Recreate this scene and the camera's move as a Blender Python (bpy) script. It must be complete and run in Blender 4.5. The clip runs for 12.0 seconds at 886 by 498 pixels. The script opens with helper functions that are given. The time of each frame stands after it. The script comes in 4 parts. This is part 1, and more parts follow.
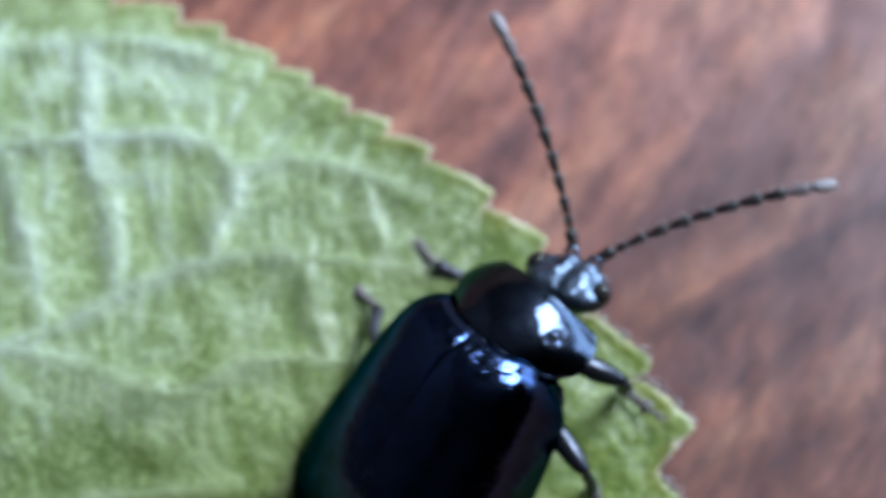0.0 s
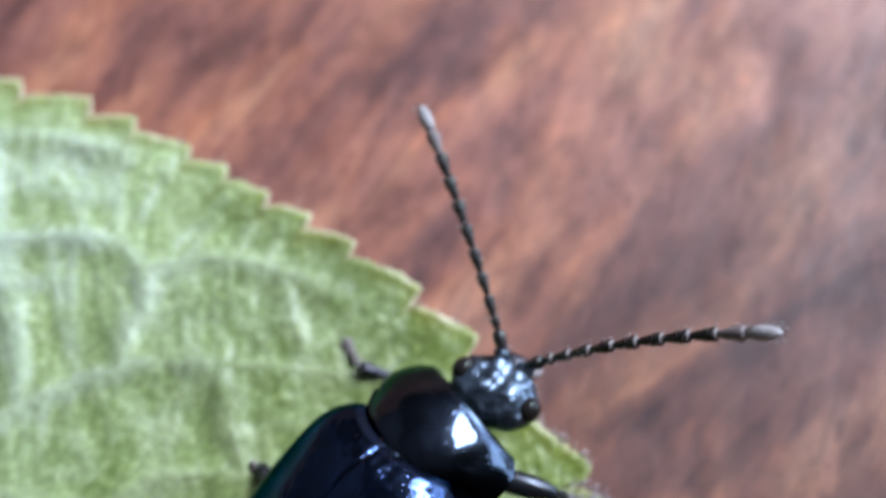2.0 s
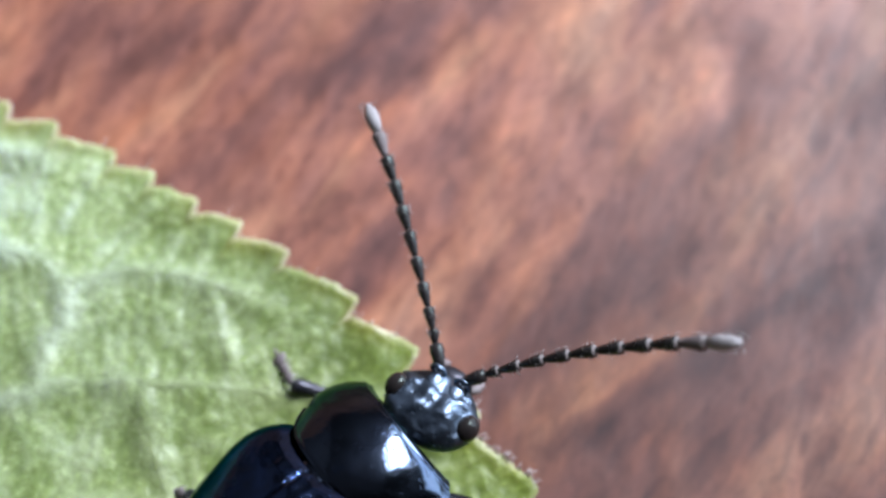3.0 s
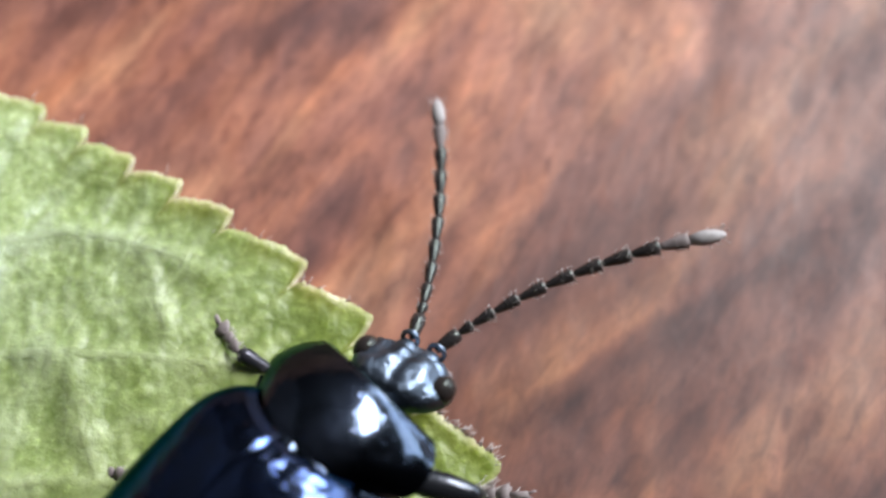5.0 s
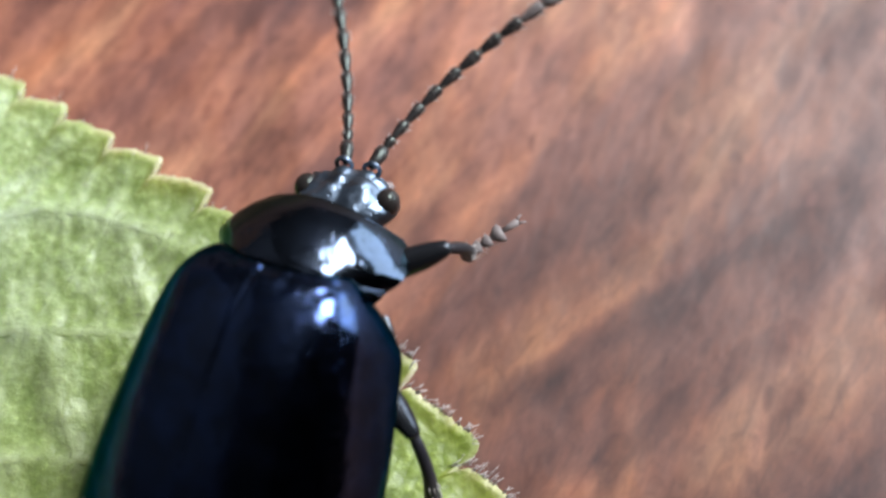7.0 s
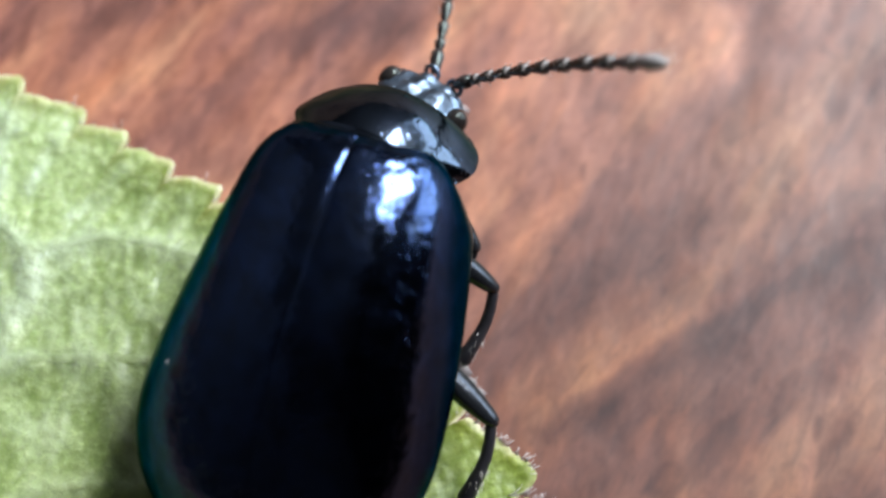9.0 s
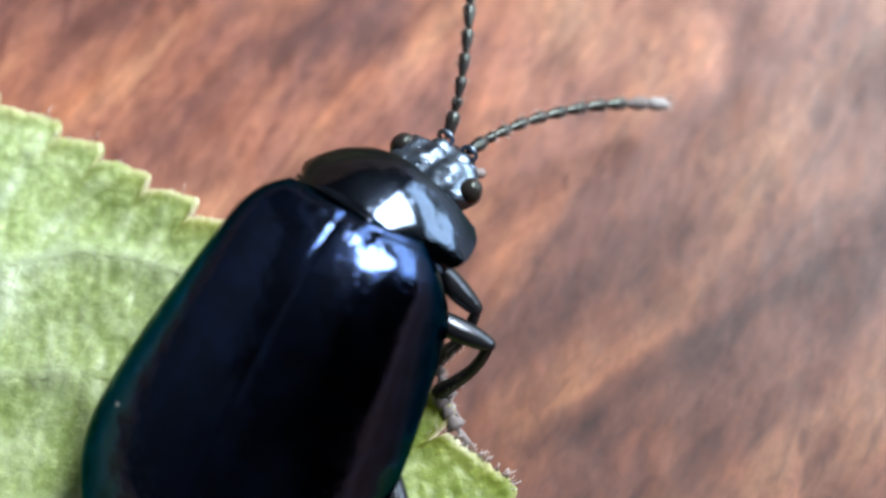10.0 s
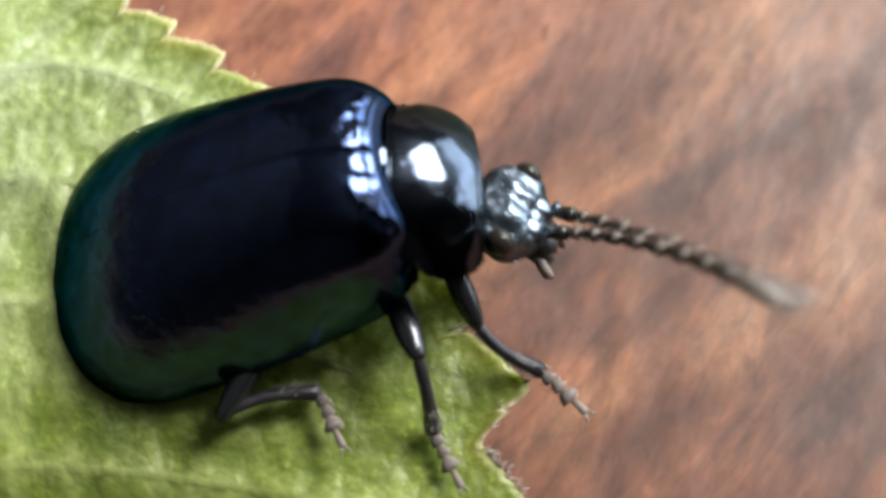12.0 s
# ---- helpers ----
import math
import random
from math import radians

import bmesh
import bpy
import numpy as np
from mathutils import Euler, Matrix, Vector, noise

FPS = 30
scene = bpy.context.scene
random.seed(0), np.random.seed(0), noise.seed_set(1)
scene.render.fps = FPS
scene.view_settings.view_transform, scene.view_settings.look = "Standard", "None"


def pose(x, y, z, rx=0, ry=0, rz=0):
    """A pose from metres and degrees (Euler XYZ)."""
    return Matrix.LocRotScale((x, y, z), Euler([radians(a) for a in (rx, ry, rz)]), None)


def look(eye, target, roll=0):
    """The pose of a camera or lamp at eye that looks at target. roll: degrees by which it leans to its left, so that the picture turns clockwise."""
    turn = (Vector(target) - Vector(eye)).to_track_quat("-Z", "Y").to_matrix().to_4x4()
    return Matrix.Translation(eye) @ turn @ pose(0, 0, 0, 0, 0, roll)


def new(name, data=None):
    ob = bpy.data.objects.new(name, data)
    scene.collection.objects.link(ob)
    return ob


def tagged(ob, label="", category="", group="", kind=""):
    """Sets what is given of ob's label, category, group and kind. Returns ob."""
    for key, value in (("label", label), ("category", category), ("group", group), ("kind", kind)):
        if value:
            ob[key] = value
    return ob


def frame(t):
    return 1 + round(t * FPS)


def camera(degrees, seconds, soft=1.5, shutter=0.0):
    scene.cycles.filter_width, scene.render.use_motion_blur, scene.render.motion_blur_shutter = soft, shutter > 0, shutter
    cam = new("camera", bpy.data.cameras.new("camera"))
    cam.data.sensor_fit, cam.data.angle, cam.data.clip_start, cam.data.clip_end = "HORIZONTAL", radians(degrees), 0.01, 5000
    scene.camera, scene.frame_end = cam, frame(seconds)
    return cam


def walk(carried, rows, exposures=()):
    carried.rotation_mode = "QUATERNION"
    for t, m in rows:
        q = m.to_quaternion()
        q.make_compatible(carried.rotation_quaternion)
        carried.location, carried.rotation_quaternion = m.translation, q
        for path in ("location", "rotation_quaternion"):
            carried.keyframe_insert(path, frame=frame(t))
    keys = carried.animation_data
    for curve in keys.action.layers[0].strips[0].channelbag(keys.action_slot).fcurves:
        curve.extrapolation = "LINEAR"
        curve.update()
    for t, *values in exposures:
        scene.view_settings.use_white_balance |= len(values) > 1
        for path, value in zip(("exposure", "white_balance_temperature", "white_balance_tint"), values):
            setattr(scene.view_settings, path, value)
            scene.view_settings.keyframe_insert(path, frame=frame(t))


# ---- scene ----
MM = 0.001

# ---------------------------------------------------------------- camera
cam = camera(42, 12.0, soft=2.8, shutter=0.6)
cam.data.dof.use_dof = True
cam.data.dof.focus_distance = 16.9 * MM
cam.data.dof.aperture_fstop = 72
walk(cam, [
    (0.0, pose(0.001 * MM, -7.524 * MM, 21.873 * MM, 18.02, 0.69, 1.74)),
    (0.5, pose(-1.250 * MM, -7.565 * MM, 22.136 * MM, 18.21, 0.32, 1.80)),
    (1.0, pose(-1.029 * MM, -7.377 * MM, 21.552 * MM, 19.20, 0.41, 0.54)),
    (1.5, pose(0.239 * MM, -7.419 * MM, 21.577 * MM, 18.97, 0.72, 1.03)),
    (2.0, pose(1.130 * MM, -6.425 * MM, 20.881 * MM, 20.93, 0.67, 0.20)),
    (2.5, pose(1.839 * MM, -6.141 * MM, 20.177 * MM, 21.51, 0.98, -0.48)),
    (3.0, pose(2.090 * MM, -5.959 * MM, 19.766 * MM, 21.18, 0.70, -0.57)),
    (5.0, pose(2.378 * MM, -6.153 * MM, 18.144 * MM, 21.60, -0.41, -1.05)),
    (5.5, pose(2.859 * MM, -5.881 * MM, 18.207 * MM, 19.36, -0.30, -0.09)),
    (6.0, pose(2.832 * MM, -5.921 * MM, 18.124 * MM, 19.41, -0.14, -0.18)),
    (6.5, pose(2.684 * MM, -6.029 * MM, 18.125 * MM, 19.64, -0.22, -0.68)),
    (7.0, pose(2.840 * MM, -6.031 * MM, 18.075 * MM, 20.22, -0.00, -0.83)),
    (9.0, pose(1.988 * MM, -5.547 * MM, 18.541 * MM, 19.82, -0.04, -0.32)),
    (9.5, pose(2.276 * MM, -5.321 * MM, 18.471 * MM, 19.88, -0.12, -0.23)),
    (10.0, pose(2.268 * MM, -5.318 * MM, 18.383 * MM, 19.93, -0.09, -0.58)),
    (10.5, pose(2.538 * MM, -5.222 * MM, 18.322 * MM, 20.10, -0.10, -0.99)),
    (11.0, pose(2.542 * MM, -5.581 * MM, 18.003 * MM, 19.83, -0.28, -0.66)),
    (11.5, pose(2.508 * MM, -6.073 * MM, 17.811 * MM, 20.18, 0.14, -0.03)),
    (11.7, pose(2.195 * MM, -6.834 * MM, 17.877 * MM, 19.98, -1.18, 0.02)),
    (11.8, pose(2.331 * MM, -7.425 * MM, 17.803 * MM, 19.89, -1.12, -0.24)),
    (12.0, pose(2.743 * MM, -7.959 * MM, 17.398 * MM, 20.36, -1.02, 1.75)),
], exposures=[(0, -0.70, 5350, 15), (1.5, -0.63, 5550, 16), (3.2, -0.43, 5950, 16.5), (5, -0.4, 6550, 14.5), (9, -0.24, 6300, 11), (11.5, -0.16, 6450, 9.5), (12, -0.18, 7400, 10)])

# ---------------------------------------------------------------- light
world = bpy.data.worlds.new("sky")
scene.world = world
world.use_nodes = True
wn = world.node_tree.nodes
sky = wn.new("ShaderNodeTexSky")
sky.sky_type = "NISHITA"
sky.sun_disc = False
sky.sun_elevation = radians(35)
sky.sun_rotation = radians(160)
world.node_tree.links.new(sky.outputs[0], wn["Background"].inputs[0])
wn["Background"].inputs[1].default_value = 0.1

ROOM_X, ROOM_Y, ROOM_H = 1.6, 3.1, 3.3   # half widths and height of the room
WINDOW = (0.90, 3.00, 1.55, 3.20)        # y and z of the bright window in the east wall
LOW_WINDOW = (0.20, 2.90, 0.15, 0.95)   # the dimmer one below it
ROOF_WINDOW = (-0.92, -0.72, 1.08, 1.38)  # x and y, open to the blue sky
for (y0, y1, z0, z1), watts, tone in ((WINDOW, 650, (0.96, 0.98, 1.0)), (LOW_WINDOW, 62, (0.80, 0.90, 1.0))):
    lamp = bpy.data.lights.new("window_daylight", "AREA")
    lamp.shape, lamp.size, lamp.size_y = "RECTANGLE", y1 - y0, z1 - z0
    lamp.energy, lamp.color = watts, tone
    lamp_ob = new("window_daylight", lamp)
    lamp_ob.matrix_world = look((ROOM_X + 0.03, (y0 + y1) / 2, (z0 + z1) / 2), (-1, (y0 + y1) / 2, (z0 + z1) / 2))


# ---------------------------------------------------------------- materials
class Mat:
    """A node material with a Principled surface and a few shorthands."""

    def __init__(self, name, base=(0.5, 0.5, 0.5), rough=0.5, metal=0.0, spec=0.5):
        self.m = bpy.data.materials.new(name)
        self.m.use_nodes = True
        self.t = self.m.node_tree
        self.p = self.t.nodes["Principled BSDF"]
        self.set("Base Color", (*base, 1))
        self.set("Roughness", rough)
        self.set("Metallic", metal)
        self.set("Specular IOR Level", spec)

    def set(self, key, value):
        self.p.inputs[key].default_value = value

    def node(self, kind, **values):
        n = self.t.nodes.new(kind)
        for k, v in values.items():
            n.inputs[k.replace("_", " ")].default_value = v
        return n

    def link(self, a, b):
        self.t.links.new(a, b)

    def coords(self, scale=(1, 1, 1), turn=0.0):
        c = self.node("ShaderNodeTexCoord")
        r = self.node("ShaderNodeMapping", Rotation=(0, 0, radians(turn)))
        s = self.node("ShaderNodeMapping", Scale=scale)
        self.link(c.outputs["Object"], r.inputs[0])
        self.link(r.outputs[0], s.inputs[0])
        return s.outputs[0]

    def noise(self, vec, scale, detail=4.0, rough=0.55, distort=0.0):
        n = self.node("ShaderNodeTexNoise", Scale=scale, Detail=detail, Roughness=rough, Distortion=distort)
        if vec is not None:
            self.link(vec, n.inputs["Vector"])
        return n.outputs["Fac"]

    def ramp(self, fac, stops):
        r = self.node("ShaderNodeValToRGB")
        e = r.color_ramp.elements
        while len(e) < len(stops):
            e.new(0.5)
        for el, (pos, col) in zip(e, stops):
            el.position, el.color = pos, (*col, 1) if len(col) == 3 else col
        self.link(fac, r.inputs[0])
        return r.outputs[0]

    def mix(self, fac, a, b, mode="MIX"):
        n = self.node("ShaderNodeMix")
        n.data_type, n.blend_type = "RGBA", mode
        for sock, v in ((n.inputs[0], fac), (n.inputs[6], a), (n.inputs[7], b)):
            if isinstance(v, (int, float)):
                sock.default_value = v
            elif isinstance(v, tuple):
                sock.default_value = (*v, 1)
            else:
                self.link(v, sock)
        return n.outputs[2]

    def math(self, op, a, b=0.0):
        n = self.node("ShaderNodeMath")
        n.operation = op
        for sock, v in zip(n.inputs, (a, b)):
            if isinstance(v, (int, float)):
                sock.default_value = v
            else:
                self.link(v, sock)
        return n.outputs[0]

    def streak(self, warp, a, b, width):
        """A soft streak from a to b, in millimetres, with wavering sides."""
        a, b = Vector((*a, 0)) * MM, Vector((*b, 0)) * MM
        way = (b - a).normalized()
        c = self.node("ShaderNodeTexCoord")
        off = self.node("ShaderNodeVectorMath")
        off.operation = "SUBTRACT"
        off.inputs[1].default_value = (a + b) / 2
        self.link(c.outputs["Object"], off.inputs[0])
        out = []
        for axis, size in ((way, (b - a).length * 0.58), (Vector((-way.y, way.x, 0)), width * MM)):
            d = self.node("ShaderNodeVectorMath")
            d.operation = "DOT_PRODUCT"
            d.inputs[1].default_value = axis
            self.link(off.outputs[0], d.inputs[0])
            out.append(self.math("ADD", self.math("DIVIDE", d.outputs["Value"], size), self.math("MULTIPLY", self.math("SUBTRACT", warp, 0.5), 3.0 if axis != way else 1.0)))
        u, v = (self.math("POWER", self.math("ABSOLUTE", q), 2.0) for q in out)
        return self.math("MAXIMUM", self.math("SUBTRACT", 1.0, self.math("ADD", u, v)), 0.0)

    def bump(self, height, distance, strength=1.0):
        b = self.node("ShaderNodeBump", Strength=strength, Distance=distance)
        self.link(height, b.inputs["Height"])
        self.link(b.outputs[0], self.p.inputs["Normal"])
        return b


def wood_material():
    w = Mat("red_brown_wood", rough=0.5, spec=0.5)
    bands = w.noise(w.coords((190, 520, 1), -54), 1.0, 3, 0.5, 0.25)
    flecks = w.noise(w.coords((520, 1000, 1), -60), 1.0, 3, 0.55, 0.2)
    mauve = w.noise(w.coords((260, 380, 1), -45), 1.0, 3, 0.55, 0.3)
    fibre = w.noise(w.coords((600, 2400, 1), -56), 1.0, 3, 0.55, 0.1)
    pores = w.noise(w.coords((900, 1500, 1), -66), 1.0, 2, 0.5, 0.1)
    spots = w.node("ShaderNodeTexVoronoi", Scale=1.0)
    w.link(w.coords((240, 330, 1), -60), spots.inputs["Vector"])
    col_spots = w.ramp(spots.outputs["Distance"], [(0.05, (0.30, 0.20, 0.18)), (0.11, (1, 1, 1))])
    # light falloff put into the colour: paler and darker bands, a thumb's width across
    falloff = w.noise(w.coords((22, 55, 1), -45), 1.0, 2, 0.5)
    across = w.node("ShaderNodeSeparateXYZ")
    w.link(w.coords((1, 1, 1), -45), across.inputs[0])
    falloff = w.math("ADD", w.math("MULTIPLY", w.math("SUBTRACT", falloff, 0.5), 0.6), w.math("ADD", w.math("MULTIPLY", w.math("SINE", w.math("MULTIPLY", across.outputs[1], -127)), 0.33), 0.16))
    col = w.ramp(bands, [(0.32, (0.090, 0.035, 0.029)), (0.43, (0.150, 0.056, 0.038)), (0.52, (0.215, 0.081, 0.046)), (0.62, (0.290, 0.128, 0.070)), (0.76, (0.355, 0.192, 0.118))])
    col = w.mix(w.ramp(mauve, [(0.44, (0, 0, 0)), (0.62, (0.42,) * 3)]), col, (0.205, 0.088, 0.066))
    col = w.mix(0.7, col, w.ramp(flecks, [(0.32, (0.55, 0.47, 0.48)), (0.48, (0.95, 0.93, 0.94)), (0.66, (1.25, 1.18, 1.05))]), "MULTIPLY")
    ticks = w.noise(w.coords((1000, 2400, 1), -64), 1.0, 3, 0.6, 0.3)
    col = w.mix(0.42, col, w.ramp(ticks, [(0.30, (0.50, 0.40, 0.40)), (0.46, (0.95, 0.93, 0.92)), (0.66, (1.38, 1.34, 1.30))]), "MULTIPLY")
    col = w.mix(0.15, col, w.ramp(fibre, [(0.34, (0.60, 0.52, 0.52)), (0.6, (1.05, 1.02, 1.0))]), "MULTIPLY")
    col = w.mix(0.6, col, w.ramp(pores, [(0.25, (0.34, 0.24, 0.24)), (0.33, (1, 1, 1))]), "MULTIPLY")
    lines = w.noise(w.coords((110, 460, 1), -55), 1.0, 3, 0.5, 0.8)
    col = w.mix(0.45, col, w.ramp(lines, [(0.40, (1.10, 1.08, 1.05)), (0.47, (0.98, 0.96, 0.96)), (0.50, (0.55, 0.45, 0.46)), (0.54, (0.98, 0.96, 0.95)), (0.62, (1.12, 1.08, 1.0))]), "MULTIPLY")
    # short slanting strokes of dark pores and pale fibre
    strokes = w.noise(w.coords((480, 1150, 1), -57), 1.0, 5, 0.60, 0.7)
    col = w.mix(0.50, col, w.ramp(strokes, [(0.35, (0.36, 0.26, 0.27)), (0.45, (0.86, 0.80, 0.80)), (0.55, (1.02, 1.0, 1.0)), (0.66, (1.52, 1.52, 1.46))]), "MULTIPLY")
    dashes = w.noise(w.coords((2500, 5200, 1), -62), 1.0, 3, 0.65, 0.8)
    col = w.mix(0.32, col, w.ramp(dashes, [(0.34, (0.45, 0.36, 0.36)), (0.47, (0.95, 0.93, 0.92)), (0.64, (1.45, 1.40, 1.32))]), "MULTIPLY")
    col = w.mix(1.0, col, (1.15, 1.30, 1.36), "MULTIPLY")
    # the darker and paler streaks of the grain that stand out, each at its place
    warp = w.noise(w.coords((300, 620, 1), -50), 1.0, 4, 0.6, 0.4)
    dark = (
        ((3.6, -2.2), (6.6, -0.3), 0.42, 0.75, (0.50, 0.42, 0.47)), ((6.2, -0.5), (9.2, 1.3), 0.30, 0.55, (0.58, 0.52, 0.58)),
        ((5.2, -3.0), (9.2, -0.5), 0.30, 0.70, (0.52, 0.42, 0.43)), ((3.2, -1.7), (4.5, 0.8), 0.38, 0.60, (0.55, 0.46, 0.50)),
        ((3.2, -3.7), (5.0, -2.5), 0.45, 0.70, (0.48, 0.40, 0.42)), ((2.0, 0.1), (3.0, 1.5), 0.34, 0.65, (0.52, 0.44, 0.48)),
        ((-5.7, 4.7), (-5.5, 6.0), 0.14, 0.70, (0.45, 0.38, 0.40)), ((-4.5, 5.5), (-4.4, 6.6), 0.12, 0.65, (0.48, 0.40, 0.42)),
        ((8.0, -2.2), (8.15, -1.75), 0.10, 0.80, (0.40, 0.30, 0.28)), ((5.1, 1.4), (6.3, 2.5), 0.30, 0.40, (0.66, 0.58, 0.62)),
        ((4.4, -5.2), (7.8, -3.6), 0.65, 0.70, (0.55, 0.44, 0.38)),
    )
    paler = (
        ((4.2, -1.3), (8.6, 1.2), 0.22, 0.60, (1.50, 1.50, 1.40)), ((4.4, -3.8), (6.4, -2.8), 0.40, 0.35, (1.50, 1.25, 0.95)),
        ((7.7, -3.2), (8.0, -1.9), 0.16, 0.70, (1.65, 1.75, 1.85)), ((9.1, 1.3), (9.3, 1.6), 0.09, 0.80, (1.90, 2.1, 2.3)),
        ((0.2, 2.4), (2.4, 5.0), 0.75, 0.65, (1.36, 1.34, 1.34)), ((-2.8, 4.3), (-0.6, 6.2), 0.55, 0.60, (1.36, 1.34, 1.34)),
    )
    for a, b, wide, much, tone in dark + paler:
        col = w.mix(w.math("MULTIPLY", w.streak(warp, a, b, wide), much), col, w.mix(1.0, col, tone, "MULTIPLY"))
    col = w.mix(0.8, col, col_spots, "MULTIPLY")
    col = w.mix(1.0, col, w.ramp(falloff, [(0.0, (1.36, 1.36, 1.34)), (0.22, (1.12, 1.09, 1.06)), (0.38, (0.66, 0.62, 0.59))]), "MULTIPLY")
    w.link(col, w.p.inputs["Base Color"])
    w.link(w.ramp(flecks, [(0.3, (0.62,) * 3), (0.7, (0.46,) * 3)]), w.p.inputs["Roughness"])
    w.bump(w.math("ADD", w.math("MULTIPLY", bands, 0.8), w.math("ADD", w.math("MULTIPLY", fibre, 0.15), flecks)), 0.00008, 0.5)
    return w.m


def leaf_material():
    g = Mat("green_leaf_blade", rough=0.46, spec=0.6)
    c = g.coords()
    blot = g.noise(c, 420, 4, 0.55)
    grain = g.noise(c, 6200, 3, 0.7)
    cells = g.node("ShaderNodeTexVoronoi", Scale=4600)
    g.link(c, cells.inputs["Vector"])
    cells = cells.outputs["Distance"]
    pale = g.noise(c, 1300, 3, 0.5)
    col = g.ramp(blot, [(0.34, (0.105, 0.158, 0.013)), (0.5, (0.140, 0.200, 0.020)), (0.66, (0.185, 0.25, 0.036))])
    # sheen and brighter light painted as a whitish tone towards -x and +y
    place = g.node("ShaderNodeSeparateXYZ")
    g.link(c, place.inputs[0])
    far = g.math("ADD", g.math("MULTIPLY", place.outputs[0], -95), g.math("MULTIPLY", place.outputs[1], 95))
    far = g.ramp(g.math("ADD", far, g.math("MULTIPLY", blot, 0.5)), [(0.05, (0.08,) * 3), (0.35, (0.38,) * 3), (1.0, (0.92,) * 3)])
    pale_sheen = g.math("MULTIPLY", far, g.ramp(pale, [(0.36, (0.62,) * 3), (0.62, (0.96,) * 3)]))
    col = g.mix(pale_sheen, col, (0.42, 0.535, 0.265))
    # the brightest grain is painted nearly white, as tiny glints
    col = g.mix(0.75, col, g.ramp(grain, [(0.34, (0.66, 0.70, 0.55)), (0.52, (0.95, 0.97, 0.93)), (0.64, (1.35, 1.30, 1.55)), (0.74, (2.2, 2.1, 2.5))]), "MULTIPLY")
    col = g.mix(0.6, col, g.ramp(cells, [(0.10, (1.30, 1.27, 1.35)), (0.35, (1, 1, 1)), (0.70, (0.74, 0.78, 0.66))]), "MULTIPLY")
    layer = g.node("ShaderNodeAttribute")
    layer.attribute_name = "vein"
    col = g.mix(g.math("MULTIPLY", g.math("MULTIPLY", layer.outputs["Fac"], 0.6), g.ramp(pale, [(0.35, (0.4,) * 3), (0.6, (1, 1, 1))])), col, g.mix(far, (0.34, 0.41, 0.12), (0.54, 0.66, 0.52)))
    zone = g.node("ShaderNodeAttribute")
    zone.attribute_name = "zone"
    patchy = g.ramp(g.noise(c, 900, 3, 0.6), [(0.38, (0.25,) * 3), (0.60, (1, 1, 1))])
    col = g.mix(g.math("MULTIPLY", g.math("MULTIPLY", zone.outputs["Fac"], 0.7), patchy), col, (0.23, 0.225, 0.035))
    edge = g.node("ShaderNodeAttribute")
    edge.attribute_name = "rim"
    col = g.mix(g.math("MULTIPLY", g.math("MULTIPLY", edge.outputs["Fac"], 0.8), patchy), col, (0.52, 0.46, 0.32))
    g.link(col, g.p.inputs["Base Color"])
    g.bump(g.math("ADD", g.math("MULTIPLY", pale, 0.5), g.math("SUBTRACT", g.math("MULTIPLY", grain, 0.7), g.math("MULTIPLY", cells, 0.6))), 0.00005, 0.6)
    g.set("Subsurface Weight", 0.3)
    g.set("Subsurface Radius", (0.0009, 0.0012, 0.0004))
    g.set("Subsurface Scale", 1.0)
    return g.m


def chitin(name, base, rough, metal, spec, puncture, depth, edge=None, grazing=0.5):
    """Dark beetle cuticle: a metallic film over black, with fine pits."""
    k = Mat(name, base, rough, metal, spec)
    c = k.coords()
    pits = k.node("ShaderNodeTexVoronoi", Scale=puncture)
    k.link(c, pits.inputs["Vector"])
    dots = k.ramp(pits.outputs["Distance"], [(0.0, (0, 0, 0)), (0.32, (1, 1, 1))])
    wave = k.noise(c, puncture * 0.22, 3, 0.55)
    k.link(k.ramp(wave, [(0.3, base), (0.7, edge or base)]), k.p.inputs["Base Color"])
    k.link(k.math("ADD", k.math("MULTIPLY", wave, 0.10), rough - 0.05), k.p.inputs["Roughness"])
    k.set("Specular Tint", (0.8 * grazing, grazing, 0.9 * grazing, 1))
    k.bump(k.math("ADD", k.math("MULTIPLY", dots, 0.22), wave), depth, 0.8)
    return k


def plain_plaster(name, base):
    p = Mat(name, base, 0.85)
    n = p.noise(p.coords(), 9, 5, 0.6)
    p.link(p.ramp(n, [(0.3, tuple(0.85 * b for b in base)), (0.7, base)]), p.p.inputs["Base Color"])
    p.bump(p.noise(p.coords(), 160, 3), 0.002, 0.3)
    return p.m


WOOD = wood_material()
LEAF = leaf_material()
ELYTRA = chitin("blue_black_elytra", (0.036, 0.051, 0.088), 0.135, 1.0, 0.5, 15000, 0.00002, (0.042, 0.072, 0.170), 0.36).m
SHIELD = chitin("black_pronotum", (0.050, 0.066, 0.088), 0.14, 1.0, 0.5, 9000, 0.000018, (0.064, 0.086, 0.130)).m
FACE = chitin("steel_blue_head", (0.040, 0.052, 0.070), 0.38, 1.0, 0.5, 9000, 0.00005, (0.22, 0.29, 0.38)).m
LEG = chitin("black_leg", (0.05, 0.055, 0.064), 0.24, 0.8, 0.5, 11000, 0.00001).m
SHIN = chitin("grey_black_shin", (0.04, 0.04, 0.05), 0.34, 0.7, 0.5, 9000, 0.00002, (0.08, 0.078, 0.09)).m
EYE = chitin("dark_brown_eye", (0.020, 0.017, 0.016), 0.24, 0.0, 0.5, 22000, 0.00001).m
HORN = chitin("black_antenna", (0.014, 0.012, 0.012), 0.27, 0.0, 0.9, 14000, 0.00002, (0.035, 0.031, 0.031)).m
